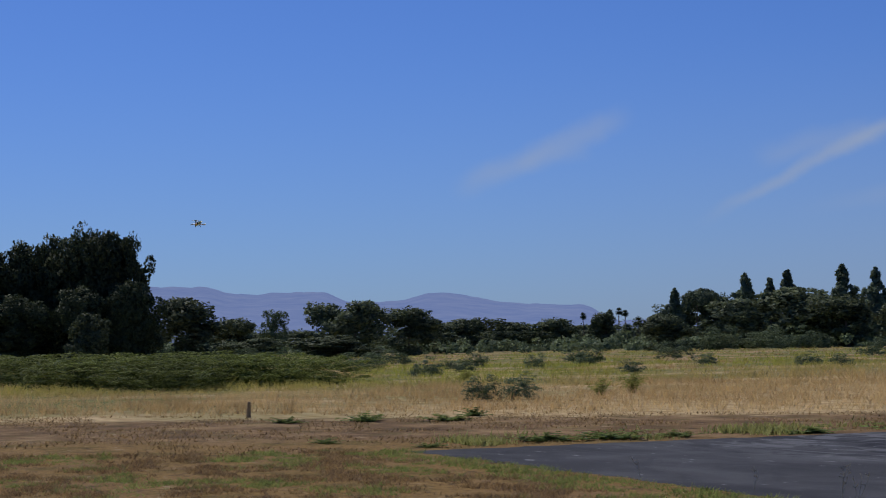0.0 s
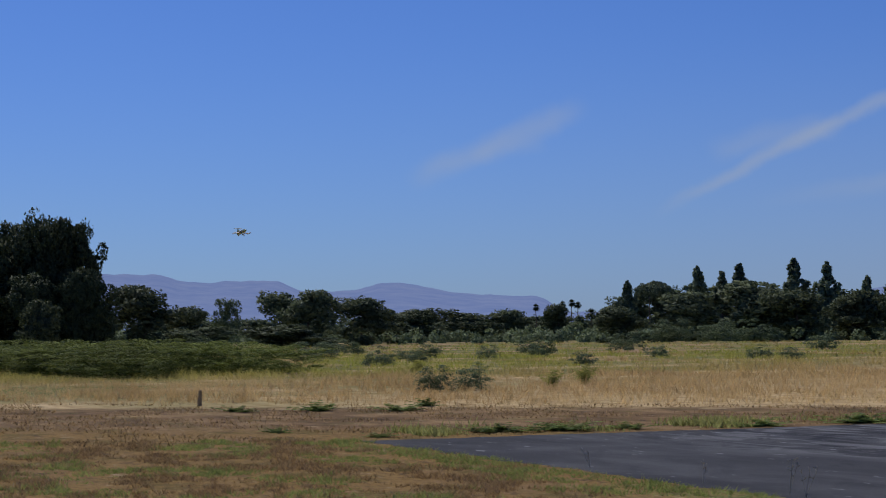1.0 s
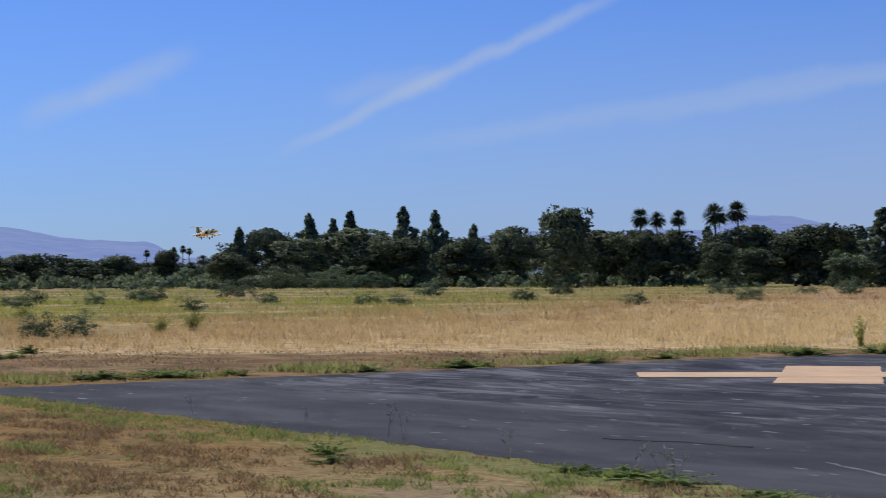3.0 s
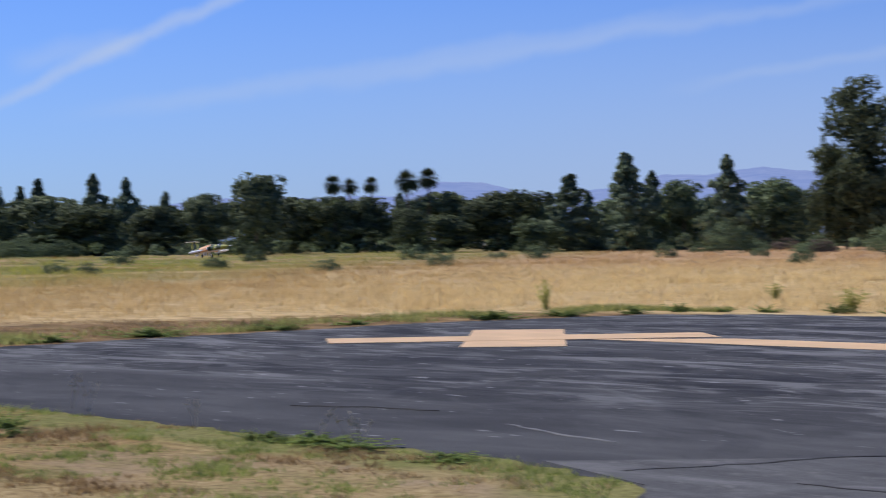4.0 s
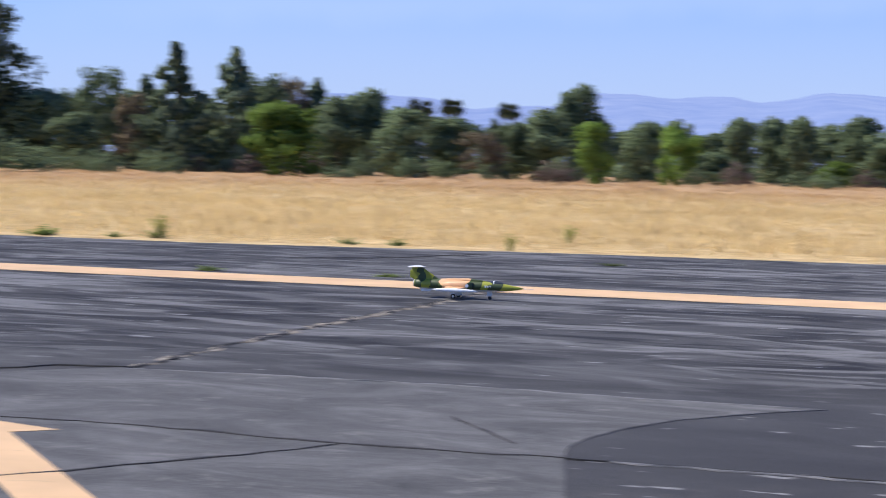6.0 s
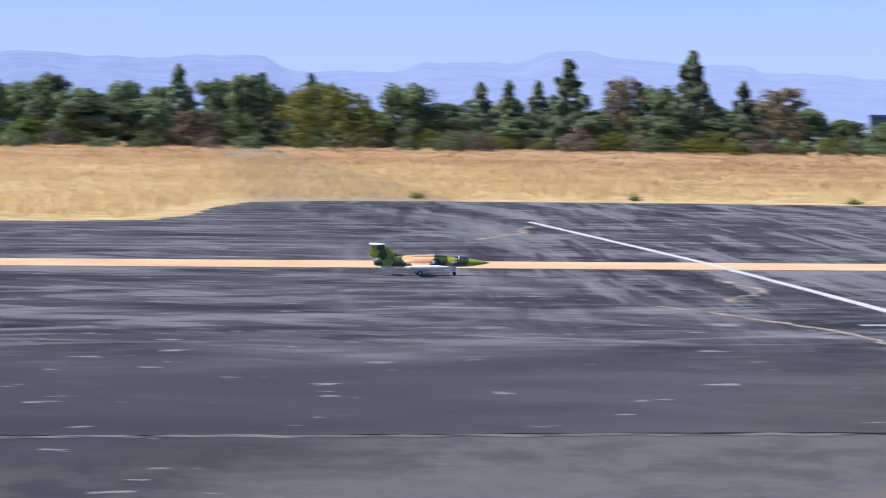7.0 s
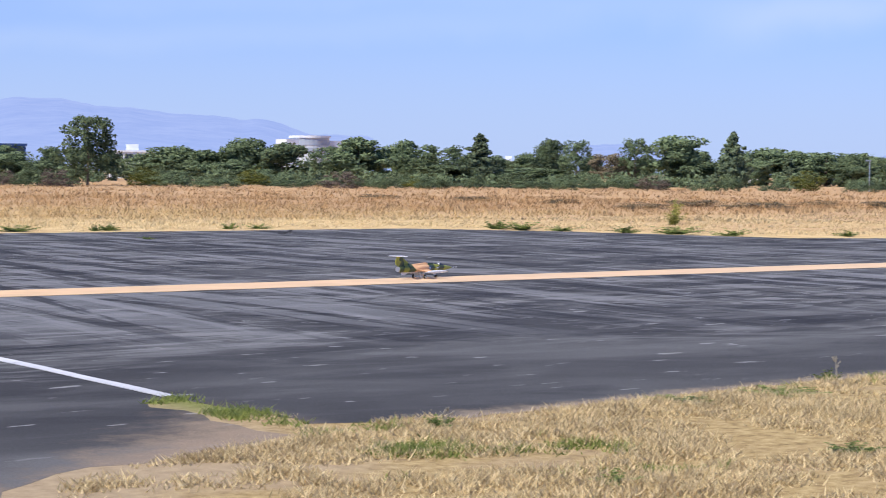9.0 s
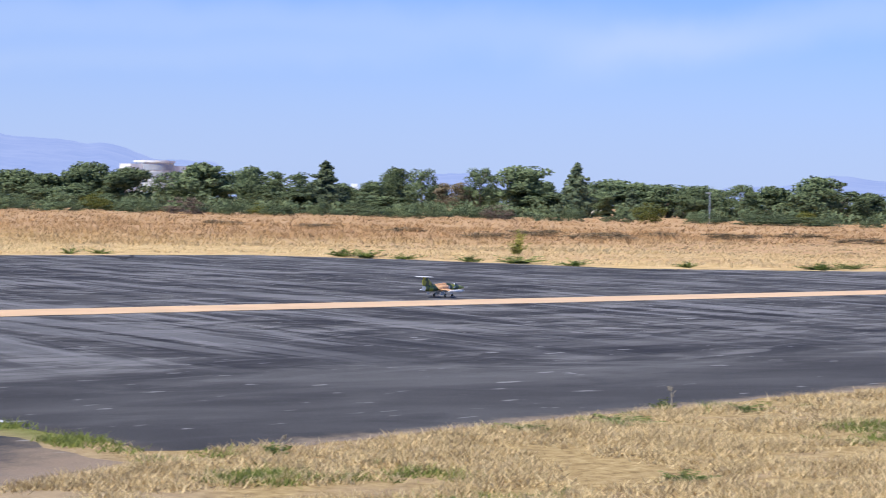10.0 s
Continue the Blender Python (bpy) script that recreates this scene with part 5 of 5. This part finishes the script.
def build_grass():
    rng = np.random.default_rng(5)
    lots = []
    # the field: tussocks of uneven height, low along the brink
    for n, r0, r1, h, w, spread in ((30000, 34, 75, 0.27, 0.009, 0.13), (19000, 70, 130, 0.27, 0.018, 0.24), (9000, 120, 240, 0.24, 0.040, 0.5)):
        cx, cy = sector(rng, n, r0, r1, power=1.4)
        keep = inside(cx, cy, FIELD)
        cx, cy = cx[keep], cy[keep]
        patch = np.array([noise.noise(Vector((px * 0.13, py * 0.24, 0))) + 0.6 * noise.noise(Vector((px * 0.5, py * 0.8, 3))) for px, py in zip(cx, cy)])
        swell = np.clip(0.75 + 0.9 * patch, 0.3, 1.6) * rng.uniform(0.7, 1.3, len(cx))
        swell *= np.where(inside(cx, cy - 1.6, FIELD) & ~((cx > 24) & (cy < 60 + 6 * patch)), 1.0, 0.40)
        x, y = np.repeat(cx, 9) + rng.normal(0, spread, len(cx) * 9), np.repeat(cy, 9) + rng.normal(0, spread, len(cx) * 9)
        tall, keep = np.repeat(swell, 9) * h, inside(x, y, FIELD)
        lots.append(blades(rng, x[keep], y[keep], tall[keep], w, 1.0))
    blade_stuff("dry_grass", lots, M_STRAW, "tall sun-bleached dry grass covering the field", "grass")
    # short turf before the runway, on both sides of the taxiway
    left = [(-34, 2), (-28.8, 11.7), (-16, 11.45), (-10.4, 11.3), (-8.9, 10.75), (-7.9, 9.5), (-3.5, 4.5), (-10, 2)]
    right = [(7.05, 13.5), (7.15, 11.8), (8.2, 11.3), (10.4, 11.5), (15.7, 12.0), (40, 12.7), (40, 4), (0.6, 4), (0.8, 5.2), (3.6, 8.7), (4.35, 9.7), (4.85, 10.35), (5.8, 10.8), (6.6, 11.0), (6.9, 11.3), (6.65, 13.3)]
    dry, lush_lots = [], []
    for poly, x0, x1, y0, y1, n, per in ((left, -34, -3.5, 2.0, 11.7, 19000, 12), (right, 0.6, 24, 4.0, 13.5, 30000, 12), (right, 2.6, 13.0, 7.0, 13.5, 15000, 12)):
        cx, cy = rng.uniform(x0, x1, n), rng.uniform(y0, y1, n)
        patch = np.array([noise.noise(Vector((px * 0.9, py * 1.5, 2))) + 0.6 * noise.noise(Vector((px * 3, py * 4, 5))) for px, py in zip(cx, cy)])
        wob = 0.16 * patch
        bald = np.array([noise.noise(Vector((px * 0.42, py * 0.9, 14))) for px, py in zip(cx, cy)])
        keep = inside(cx + wob, cy + wob, poly) & (patch - 0.75 * np.clip(bald, 0, 1) > -0.14 + rng.uniform(-0.2, 0.2, n))
        cx, cy, patch = cx[keep], cy[keep], patch[keep]
        hue = np.array([noise.noise(Vector((px * 0.35, py * 0.6, 9))) + 0.5 * noise.noise(Vector((px * 1.3, py * 2.0, 3))) for px, py in zip(cx, cy)]) + rng.normal(0, 0.10, len(cx))
        rim = np.where((cx > 6.6) & (cx < 8.0) & (cy > 12.1), 1.0, 0) + np.where((cx < -9) & (cy > 10.4), 0.5, 0) + np.where((cx > 9.5) & (cy > 10.8 + 0.05 * (cx - 9.5)), 0.34, 0) + np.where((cx < 0) & (cx + 0.86 * cy > -0.3), 0.34, 0)
        green = hue + rim > np.where(cx > 0, 0.46, 0.16)
        tall = (0.026 + 0.040 * np.clip(patch + 0.3, 0, 1)) * rng.uniform(0.6, 1.5, len(cx)) * np.where(rim > 0.9, 1.3, 1.0)
        x = np.repeat(cx, per) + rng.normal(0, 0.05, len(cx) * per)
        y = np.repeat(cy, per) + rng.normal(0, 0.05, len(cx) * per)
        g, tall = np.repeat(green, per), np.repeat(tall, per)
        dry.append(blades(rng, x[~g], y[~g], tall[~g], 0.0065, 1.6))
        lush_lots.append(blades(rng, x[g], y[g], tall[g], 0.0065, 1.6))
    blade_stuff("dry_turf", dry, M_TURF, "short straw-dry turf beside the asphalt", "turf")
    blade_stuff("green_turf", lush_lots, M_TURF_GREEN, "sparse green turf beside the asphalt", "turf")
    # green verge along the runway's far end
    x = np.concatenate([rng.uniform(-30.2, -26, 1500), -28.6 - np.abs(rng.normal(0, 1.3, 22000))])
    y = np.concatenate([35.2 + np.abs(rng.normal(0, 0.4, 1500)), rng.uniform(13, 35, 22000)])
    lush = np.array([noise.noise(Vector((px * 0.5, py * 0.5, 7))) for px, py in zip(x, y)])
    keep = ~inside(x, y, RUNWAY) & (lush > rng.uniform(-0.12, 0.32, len(x)))
    blade_stuff("green_verge", [blades(rng, x[keep], y[keep], 0.08 + 0.08 * np.clip(lush[keep] + 0.2, 0, 1), 0.014, 0.9)], M_VERGE, "low green weeds along the runway's brink", "weeds")
    # thin weeds and stubble on the bare strip past the runway's end
    x, y = rng.uniform(-56, -28.8, 60000), rng.uniform(-4, 36, 60000)
    keep = ~inside(x, y, FIELD) & (np.array([noise.noise(Vector((px * 0.35, py * 0.5, 4))) for px, py in zip(x, y)]) > -0.05)
    blade_stuff("stubble", [blades(rng, x[keep], y[keep], 0.045, 0.012, 1.3)], M_TURF, "thin dry stubble on bare brown earth", "grass")
    # woods far behind the tree line, no tree to be told apart
    b = rng.uniform(-92, 62, 1500)
    d = rng.uniform(330, 420, 1500)
    cs = np.stack([d * np.sin(np.radians(b)), d * np.cos(np.radians(b)), rng.uniform(0.4, 1.0, 1500) ** 0.7 * 3.4], 1)
    pts, ways = clumps(rng, cs, rng.uniform(1.6, 3.0, 1500), 60)
    b = rng.uniform(-92, 62, 2600)
    for gap in (-43.74, -40.85, 25.5, 44.4, 46.56):
        b = b[np.abs(b - gap) > 0.55]
    d = rng.uniform(236, 300, len(b))
    swell = np.array([0.55 + 0.9 * abs(noise.noise(Vector((q * 0.9, 0, 6)))) for q in b])
    cs2 = np.stack([d * np.sin(np.radians(b)), d * np.cos(np.radians(b)), rng.uniform(0.1, 1.0, len(b)) * 1.9 * swell], 1)
    pts2, ways2 = clumps(rng, cs2, rng.uniform(0.6, 1.3, len(b)), 55)
    pts, ways = np.concatenate([pts, pts2]), np.concatenate([ways, ways2])
    pts[:, 2] = np.maximum(pts[:, 2], 0.1)
    v, f, nrm = leaf_quads(pts, ways, 0.24, rng)
    tagged(soup("far_woods", v, f, LEAF["green"], normals=nrm), "continuous dark band of far woods", "woods", kind="stuff")


def dry_stalks():
    """Thin bleached stalks at the brink of the asphalt."""
    rng = random.Random(31)
    for x, y, h, n in ((-17.2, 11.85, 0.42, 4), (-16.7, 11.7, 0.34, 3), (-21.6, 11.9, 0.30, 2), (-12.3, 11.3, 0.33, 4), (-12.0, 11.15, 0.26, 3), (-12.9, 11.5, 0.28, 3), (-14.4, 11.3, 0.30, 3), (7.76, 11.0, 0.17, 2), (12.35, 11.7, 0.2, 2), (-18.8, 11.8, 0.3, 2)):
        root = tagged(new("dry_stalk"), "thin bleached weed stalk with seed heads beside asphalt", "weed", group="dry stalks at the runway's brink")
        root.location = (x, y, 0)
        for k in range(n):
            bm = bmesh.new()
            a, lean = rng.uniform(0, 6.3), rng.uniform(0.1, 0.45)
            top = Vector((math.cos(a) * lean * h, math.sin(a) * lean * h, h * rng.uniform(0.6, 1.0)))
            tube(bm, (0, 0, 0), top, 0.0035, 0.002, 5)
            for j in range(5):
                p = top * rng.uniform(0.55, 1.0)
                tube(bm, p, p + Vector((rng.uniform(-0.04, 0.04), rng.uniform(-0.04, 0.04), rng.uniform(0.01, 0.04))), 0.0025, 0.005, 4)
            part("stem", bm, M_STALK, root)


# ---- buildings and cars far off ----
def building(x, y, turn, w, d, h, wall, glass, storeys, label, band=True):
    root = tagged(new("office_building"), label, "building")
    root.location, root.rotation_euler = (x, y, 0), (0, 0, turn)
    part("wall", box(bmesh.new(), -w / 2, -d / 2, 0, w / 2, d / 2, h), wall, root)
    part("roof", box(bmesh.new(), -w / 2 - 0.3, -d / 2 - 0.3, h, w / 2 + 0.3, d / 2 + 0.3, h + 0.5), wall, root)
    part("roof_plant", box(bmesh.new(), -w * 0.2, -d * 0.2, h + 0.5, w * 0.1, d * 0.2, h + 2.0), M_WALL_WHITE, root)
    for k in range(storeys):
        z = h * (k + 0.3) / storeys
        n = max(4, int(w / 5))
        for i in range(n):
            x0 = -w / 2 + w * (i + 0.08) / n
            part("window", box(bmesh.new(), x0, -d / 2 - 0.06, z, x0 + w / n * 0.84, -d / 2 + 0.1, z + h / storeys * 0.55), glass, root)
    return root


def round_building(x, y):
    root = tagged(new("round_tower_building"), "pale round office tower with window bands behind the trees", "building")
    root.location = (x, y, 0)
    for name, r, z0, z1, mat in (("wall", 9.2, 0, 17.6, M_WALL_GREY), ("window_band", 9.35, 11.2, 13.0, M_BAND), ("window_band", 9.35, 14.0, 16.6, M_BAND), ("roof", 9.8, 17.6, 18.6, M_WALL_WHITE)):
        bm = bmesh.new()
        tube(bm, (0, 0, z0), (0, 0, z1), r, r, 32)
        part(name, bm, mat, root)
    part("wing", box(bmesh.new(), 7.5, -5, 0, 18, 6, 16.4), M_WALL_WHITE, root)
    part("wing", box(bmesh.new(), -15, -4, 0, -7.5, 6, 16.8), M_WALL_WHITE, root)


def car(x, y, turn, paint, label):
    root = tagged(new("parked_car"), label, "car", group="cars parked beyond the field")
    root.location, root.rotation_euler = (x, y, 0), (0, 0, turn)
    bm = bmesh.new()
    side = [(-2.2, 0.35), (-2.2, 0.85), (-1.9, 1.0), (-1.45, 1.02), (-0.9, 1.45), (0.5, 1.47), (1.15, 1.02), (2.0, 0.88), (2.2, 0.7), (2.2, 0.35)]
    a = [bm.verts.new((px, -0.86, pz)) for px, pz in side]
    b = [bm.verts.new((px, 0.86, pz)) for px, pz in side]
    bm.faces.new(a), bm.faces.new(b[::-1])
    for i in range(len(side)):
        j = (i + 1) % len(side)
        bm.faces.new((a[i], b[i], b[j], a[j]))
    bmesh.ops.bevel(bm, geom=list(bm.edges), offset=0.06, segments=1, affect="EDGES")
    part("body", bm, paint, root)
    for s in (-1, 1):
        part("side_window", box(bmesh.new(), -1.1, 0.85 * s - 0.02, 1.05, 0.7, 0.85 * s + 0.03, 1.36, 0.008), M_GLASS, root)
        for px in (-1.4, 1.4):
            bm = bmesh.new()
            tube(bm, (px, 0.70 * s, 0.32), (px, 0.90 * s, 0.32), 0.32, 0.32, 14)
            part("wheel", bm, M_RUBBER, root)
    return root


def build_far_things():
    p = polar(21.2, 470)
    building(p.x, p.y, radians(-21), 25, 18, 7.4, M_GLASS_BLUE, M_GLASS, 2, "low office block with dark blue glass front")
    p = polar(25.9, 480)
    building(p.x, p.y, radians(-26), 10, 12, 6.2, M_WALL_WHITE, M_GLASS, 2, "small white building half hidden by trees")
    p = polar(37.1, 520)
    building(p.x, p.y, radians(-37), 6, 10, 4.4, M_WALL_WHITE, M_GLASS, 1, "small white flat-roofed building among trees")
    p = polar(31.1, 900)
    round_building(p.x, p.y)
    for b, d, turn, k, words in ((-58.35, 330, 0.4, 0, "white car parked under the trees"), (-43.74, 330, 0.3, 0, "white car parked at the far edge of the field"), (-40.85, 330, 0.5, 1, "silver car parked at the far edge of the field"),
                                 (25.5, 330, -0.4, 0, "white car parked before far shrubs"), (46.56, 320, -0.6, 2, "dark car parked near a lamp post"), (44.4, 320, -0.6, 0, "white car parked near a lamp post")):
        p = polar(b, d)
        car(p.x, p.y, turn - radians(b), M_CAR[k], words)
    p = polar(47.7, 205)
    lamp = tagged(new("street_lamp"), "tall grey street lamp standing among far trees", "street lamp")
    lamp.location = p
    bm = bmesh.new()
    tube(bm, (0, 0, 0), (0, 0, 3.3), 0.07, 0.05)
    part("pole", bm, M_ALU, lamp)
    part("lamp_head", box(bmesh.new(), -0.5, -0.12, 3.25, 0.1, 0.12, 3.4, 0.02), M_ALU, lamp)
    post = tagged(new("wooden_stake"), "short weathered wooden stake leaning in dry grass", "stake")
    post.location, post.rotation_euler = (-44.0, 13.75, 0), (0, radians(6), 0)
    bm = bmesh.new()
    tube(bm, (0, 0, 0), (0.02, 0, 0.38), 0.06, 0.035, 7)
    part("stake", bm, M_POST, post)


# ---- the model jet ----
def lens_plate(bm, pts, axis, thick):
    """A thin tapered plate: outline in two coordinates, thickness along the third."""
    def at(p, q):
        return {"y": (p[0], q, p[1]), "z": (p[0], p[1], q)}[axis]
    c = (sum(p[0] for p in pts) / len(pts), sum(p[1] for p in pts) / len(pts))
    rims = []
    for q, k in ((-thick / 2, 0.86), (0, 1.0), (thick / 2, 0.86)):
        rims.append([bm.verts.new(at((c[0] + (p[0] - c[0]) * k, c[1] + (p[1] - c[1]) * k), q)) for p in pts])
    n = len(pts)
    for r, s in zip(rims, rims[1:]):
        for i in range(n):
            bm.faces.new((r[i], r[(i + 1) % n], s[(i + 1) % n], s[i]))
    bm.faces.new(rims[0][::-1]), bm.faces.new(rims[2])
    return bm


def loft(bm, stations, n=20):
    """Round sections along x: place, centre height, half width, half height."""
    rings = []
    for x, z, ry, rz in stations:
        rings.append([bm.verts.new((x, ry * math.cos(2 * math.pi * i / n), z + rz * math.sin(2 * math.pi * i / n))) for i in range(n)])
    for r, s in zip(rings, rings[1:]):
        for i in range(n):
            bm.faces.new((r[i], r[(i + 1) % n], s[(i + 1) % n], s[i]))
    bm.faces.new(rings[0]), bm.faces.new(rings[-1][::-1])
    return bm


def build_jet():
    jet = tagged(new("model_jet"), "radio-controlled model jet in green and tan camouflage with white belly", "model airplane")
    body = part("fuselage", loft(bmesh.new(), [(-0.55, 0.215, 0.046, 0.046), (-0.50, 0.213, 0.056, 0.056), (-0.35, 0.210, 0.066, 0.066), (-0.15, 0.208, 0.072, 0.070), (0.10, 0.207, 0.072, 0.070),
                                               (0.30, 0.207, 0.064, 0.067), (0.45, 0.207, 0.055, 0.062), (0.60, 0.205, 0.045, 0.052), (0.72, 0.203, 0.031, 0.036), (0.82, 0.202, 0.017, 0.019), (0.89, 0.201, 0.003, 0.003)]), M_CAMO, jet, smooth=True)
    bm = bmesh.new()
    tube(bm, (0.885, 0, 0.201), (1.02, 0, 0.201), 0.004, 0.002, 6)
    part("nose_probe", bm, M_AIR_WHITE, jet, "thin white nose probe")
    bm = bmesh.new()
    tube(bm, (-0.56, 0, 0.215), (-0.50, 0, 0.215), 0.044, 0.050, 20)
    part("nozzle", bm, M_ALU, jet, "bare metal exhaust nozzle")
    part("canopy", loft(bmesh.new(), [(0.40, 0.245, 0.004, 0.004), (0.46, 0.252, 0.026, 0.026), (0.53, 0.250, 0.030, 0.034), (0.60, 0.243, 0.026, 0.026), (0.67, 0.230, 0.004, 0.006)], 16), M_CANOPY, jet, "smoked clear canopy", smooth=True)
    part("canopy_frame", loft(bmesh.new(), [(0.493, 0.251, 0.0315, 0.0345), (0.507, 0.251, 0.0320, 0.0350)], 16), M_AIR_WHITE, jet, "white canopy frame")
    part("spine", loft(bmesh.new(), [(-0.36, 0.262, 0.010, 0.012), (-0.1, 0.274, 0.020, 0.020), (0.15, 0.282, 0.022, 0.022), (0.32, 0.274, 0.022, 0.018), (0.44, 0.256, 0.014, 0.012)], 12), M_CAMO, jet, smooth=True)
    for s in (-1, 1):
        intake = part("air_intake", loft(bmesh.new(), [(-0.22, 0.210, 0.010, 0.02), (-0.05, 0.210, 0.034, 0.052), (0.14, 0.210, 0.036, 0.054), (0.24, 0.210, 0.026, 0.046)], 14), M_CAMO, jet, smooth=True)
        intake.location = (0, s * 0.062, 0)
        mouth = part("intake_mouth", loft(bmesh.new(), [(0.232, 0.210, 0.024, 0.042), (0.246, 0.210, 0.022, 0.040)], 14), M_RUBBER, intake, "black intake mouth")
        wing = bmesh.new()
        lens_plate(wing, [(0.16, 0.06 * s), (-0.12, 0.06 * s), (-0.09, 0.30 * s), (0.04, 0.30 * s)], "z", 0.014)
        for v in wing.verts:
            v.co.z += 0.195 - 0.12 * (abs(v.co.y) - 0.06)
        part("wing", wing, M_CAMO, jet)
        tank = part("tip_tank", loft(bmesh.new(), [(-0.22, 0.165, 0.003, 0.003), (-0.15, 0.165, 0.018, 0.018), (-0.02, 0.165, 0.026, 0.026), (0.18, 0.165, 0.026, 0.026), (0.30, 0.165, 0.016, 0.016), (0.37, 0.165, 0.002, 0.002)], 14), M_AIR_WHITE, jet, "white wingtip fuel tank", smooth=True)
        tank.location = (0, s * 0.315, 0)
        star = bmesh.new()
        bmesh.ops.create_circle(star, cap_ends=True, radius=0.022, segments=16, matrix=Matrix.Translation((0.17, s * 0.1005, 0.215)) @ Matrix.Rotation(radians(90), 4, "X"))
        part("roundel", star, M_AIR_WHITE, jet, "round white marking on the intake side")
        for i in range(4):
            part("number_bar", box(bmesh.new(), 0.395 + 0.028 * i, s * 0.0590 - 0.004 * i * s - 0.0025, 0.200, 0.415 + 0.028 * i, s * 0.0590 - 0.004 * i * s + 0.0025, 0.224), M_AIR_WHITE, jet, "white bar of the aircraft number")
        strut = bmesh.new()
        tube(strut, (-0.0, s * 0.05, 0.16), (0.0, s * 0.115, 0.035), 0.009, 0.007, 8)
        part("main_gear_leg", strut, M_AIR_WHITE, jet, "white landing gear leg")
        wheel = bmesh.new()
        tube(wheel, (0, s * 0.107, 0.032), (0, s * 0.131, 0.032), 0.032, 0.032, 18)
        bmesh.ops.bevel(wheel, geom=list(wheel.edges), offset=0.006, segments=1, affect="EDGES")
        w = part("main_wheel", wheel, M_RUBBER, jet, "black rubber main wheel")
        hub = bmesh.new()
        tube(hub, (0, s * 0.10, 0.032), (0, s * 0.134, 0.032), 0.013, 0.016, 12)
        part("hub", hub, M_ALU, w, "bare metal wheel hub")
        part("gear_door", box(bmesh.new(), -0.05, s * 0.052 - 0.003, 0.085, 0.07, s * 0.052 + 0.003, 0.145, 0.002), M_AIR_WHITE, jet, "open white gear door")
    fin = bmesh.new()
    lens_plate(fin, [(-0.20, 0.262), (-0.55, 0.25), (-0.61, 0.30), (-0.595, 0.425), (-0.46, 0.425)], "y", 0.016)
    part("tail_fin", fin, M_CAMO, jet)
    part("rudder", box(bmesh.new(), -0.615, -0.006, 0.285, -0.590, 0.006, 0.375, 0.002), M_CAMO, jet)
    stab = bmesh.new()
    lens_plate(stab, [(-0.41, 0.0), (-0.52, 0.18), (-0.60, 0.18), (-0.62, 0.0), (-0.60, -0.18), (-0.52, -0.18)], "z", 0.010)
    for v in stab.verts:
        v.co.z += 0.429
    part("tailplane", stab, M_AIR_WHITE, jet, "white tailplane atop the fin")
    part("ventral_fin", lens_plate(bmesh.new(), [(-0.28, 0.150), (-0.48, 0.160), (-0.46, 0.115), (-0.36, 0.115)], "y", 0.008), M_AIR_WHITE, jet, "white ventral fin")
    bm = bmesh.new()
    tube(bm, (0.44, 0, 0.155), (0.45, 0, 0.024), 0.008, 0.006, 8)
    part("nose_gear_leg", bm, M_AIR_WHITE, jet, "white nose gear leg")
    bm = bmesh.new()
    tube(bm, (0.45, -0.009, 0.022), (0.45, 0.009, 0.022), 0.022, 0.022, 16)
    nose = part("nose_wheel", bm, M_RUBBER, jet, "small black nose wheel")
    part("nose_gear_door", box(bmesh.new(), 0.40, 0.018, 0.09, 0.47, 0.022, 0.15, 0.0015), M_AIR_WHITE, jet, "open white nose gear door")
    for piece in jet.children:
        if "wheel" not in piece.name and "leg" not in piece.name:
            piece.location.z -= 0.045
    return jet


def motions():
    walk(JET, [
        (0, pose(-87.76, 25.00, 7.324, 0, -3, -4)),
        (0.5, pose(-81.13, 25.00, 6.624, 0, -3, -4)),
        (1, pose(-74.42, 25.00, 5.645, 0, -4, -4)),
        (1.5, pose(-66.38, 25.00, 4.815, 0, -4, -4)),
        (2, pose(-58.58, 25.10, 3.935, 0, -5, -5)),
        (2.2, pose(-56.02, 25.20, 3.611, 0, -5, -5)),
        (3.3, pose(-41.51, 25.40, 2.367, 0, -4, -6)),
        (3.5, pose(-38.84, 25.40, 2.093, 0, -4, -6)),
        (4, pose(-31.77, 25.20, 1.403, 0, -6, -7)),
        (4.5, pose(-25.25, 24.90, 0.808, 0, -7, -7)),
        (5, pose(-18.68, 24.20, 0.317, 0, -7, -6)),
        (5.2, pose(-16.32, 24.00, 0.154, 0, -6, -4)),
        (5.5, pose(-12.78, 23.75, 0.006, 0, -1.5, -2)),
        (6, pose(-6.98, 23.65, 0.006, 0, 0, 0)),
        (6.2, pose(-4.66, 23.65, 0.006, 0, 0, 1)),
        (7.3, pose(5.30, 24.00, 0.006, 0, 0, 3)),
        (7.5, pose(7.18, 24.15, 0.006, 0, 0, 5)),
        (7.8, pose(9.74, 24.45, 0.006, 0, 0, 9)),
        (8, pose(11.35, 24.70, 0.006, 0, 0, 13)),
        (8.2, pose(12.78, 24.95, 0.006, 0, 0, 15)),
        (8.5, pose(14.90, 25.45, 0.006, 0, 0, 17)),
        (9, pose(17.95, 26.20, 0.006, 0, 0, 17)),
        (9.5, pose(20.57, 26.82, 0.006, 0, 0, 18)),
        (10, pose(22.74, 27.39, 0.006, 0, 0, 19)),
    ])


build_ground()
build_runway()
build_hills()
build_far_things()
build_trees()
fill_tree_line()
edge_shrubs()
low_plants()
dry_stalks()
build_grass()
JET = build_jet()
motions()
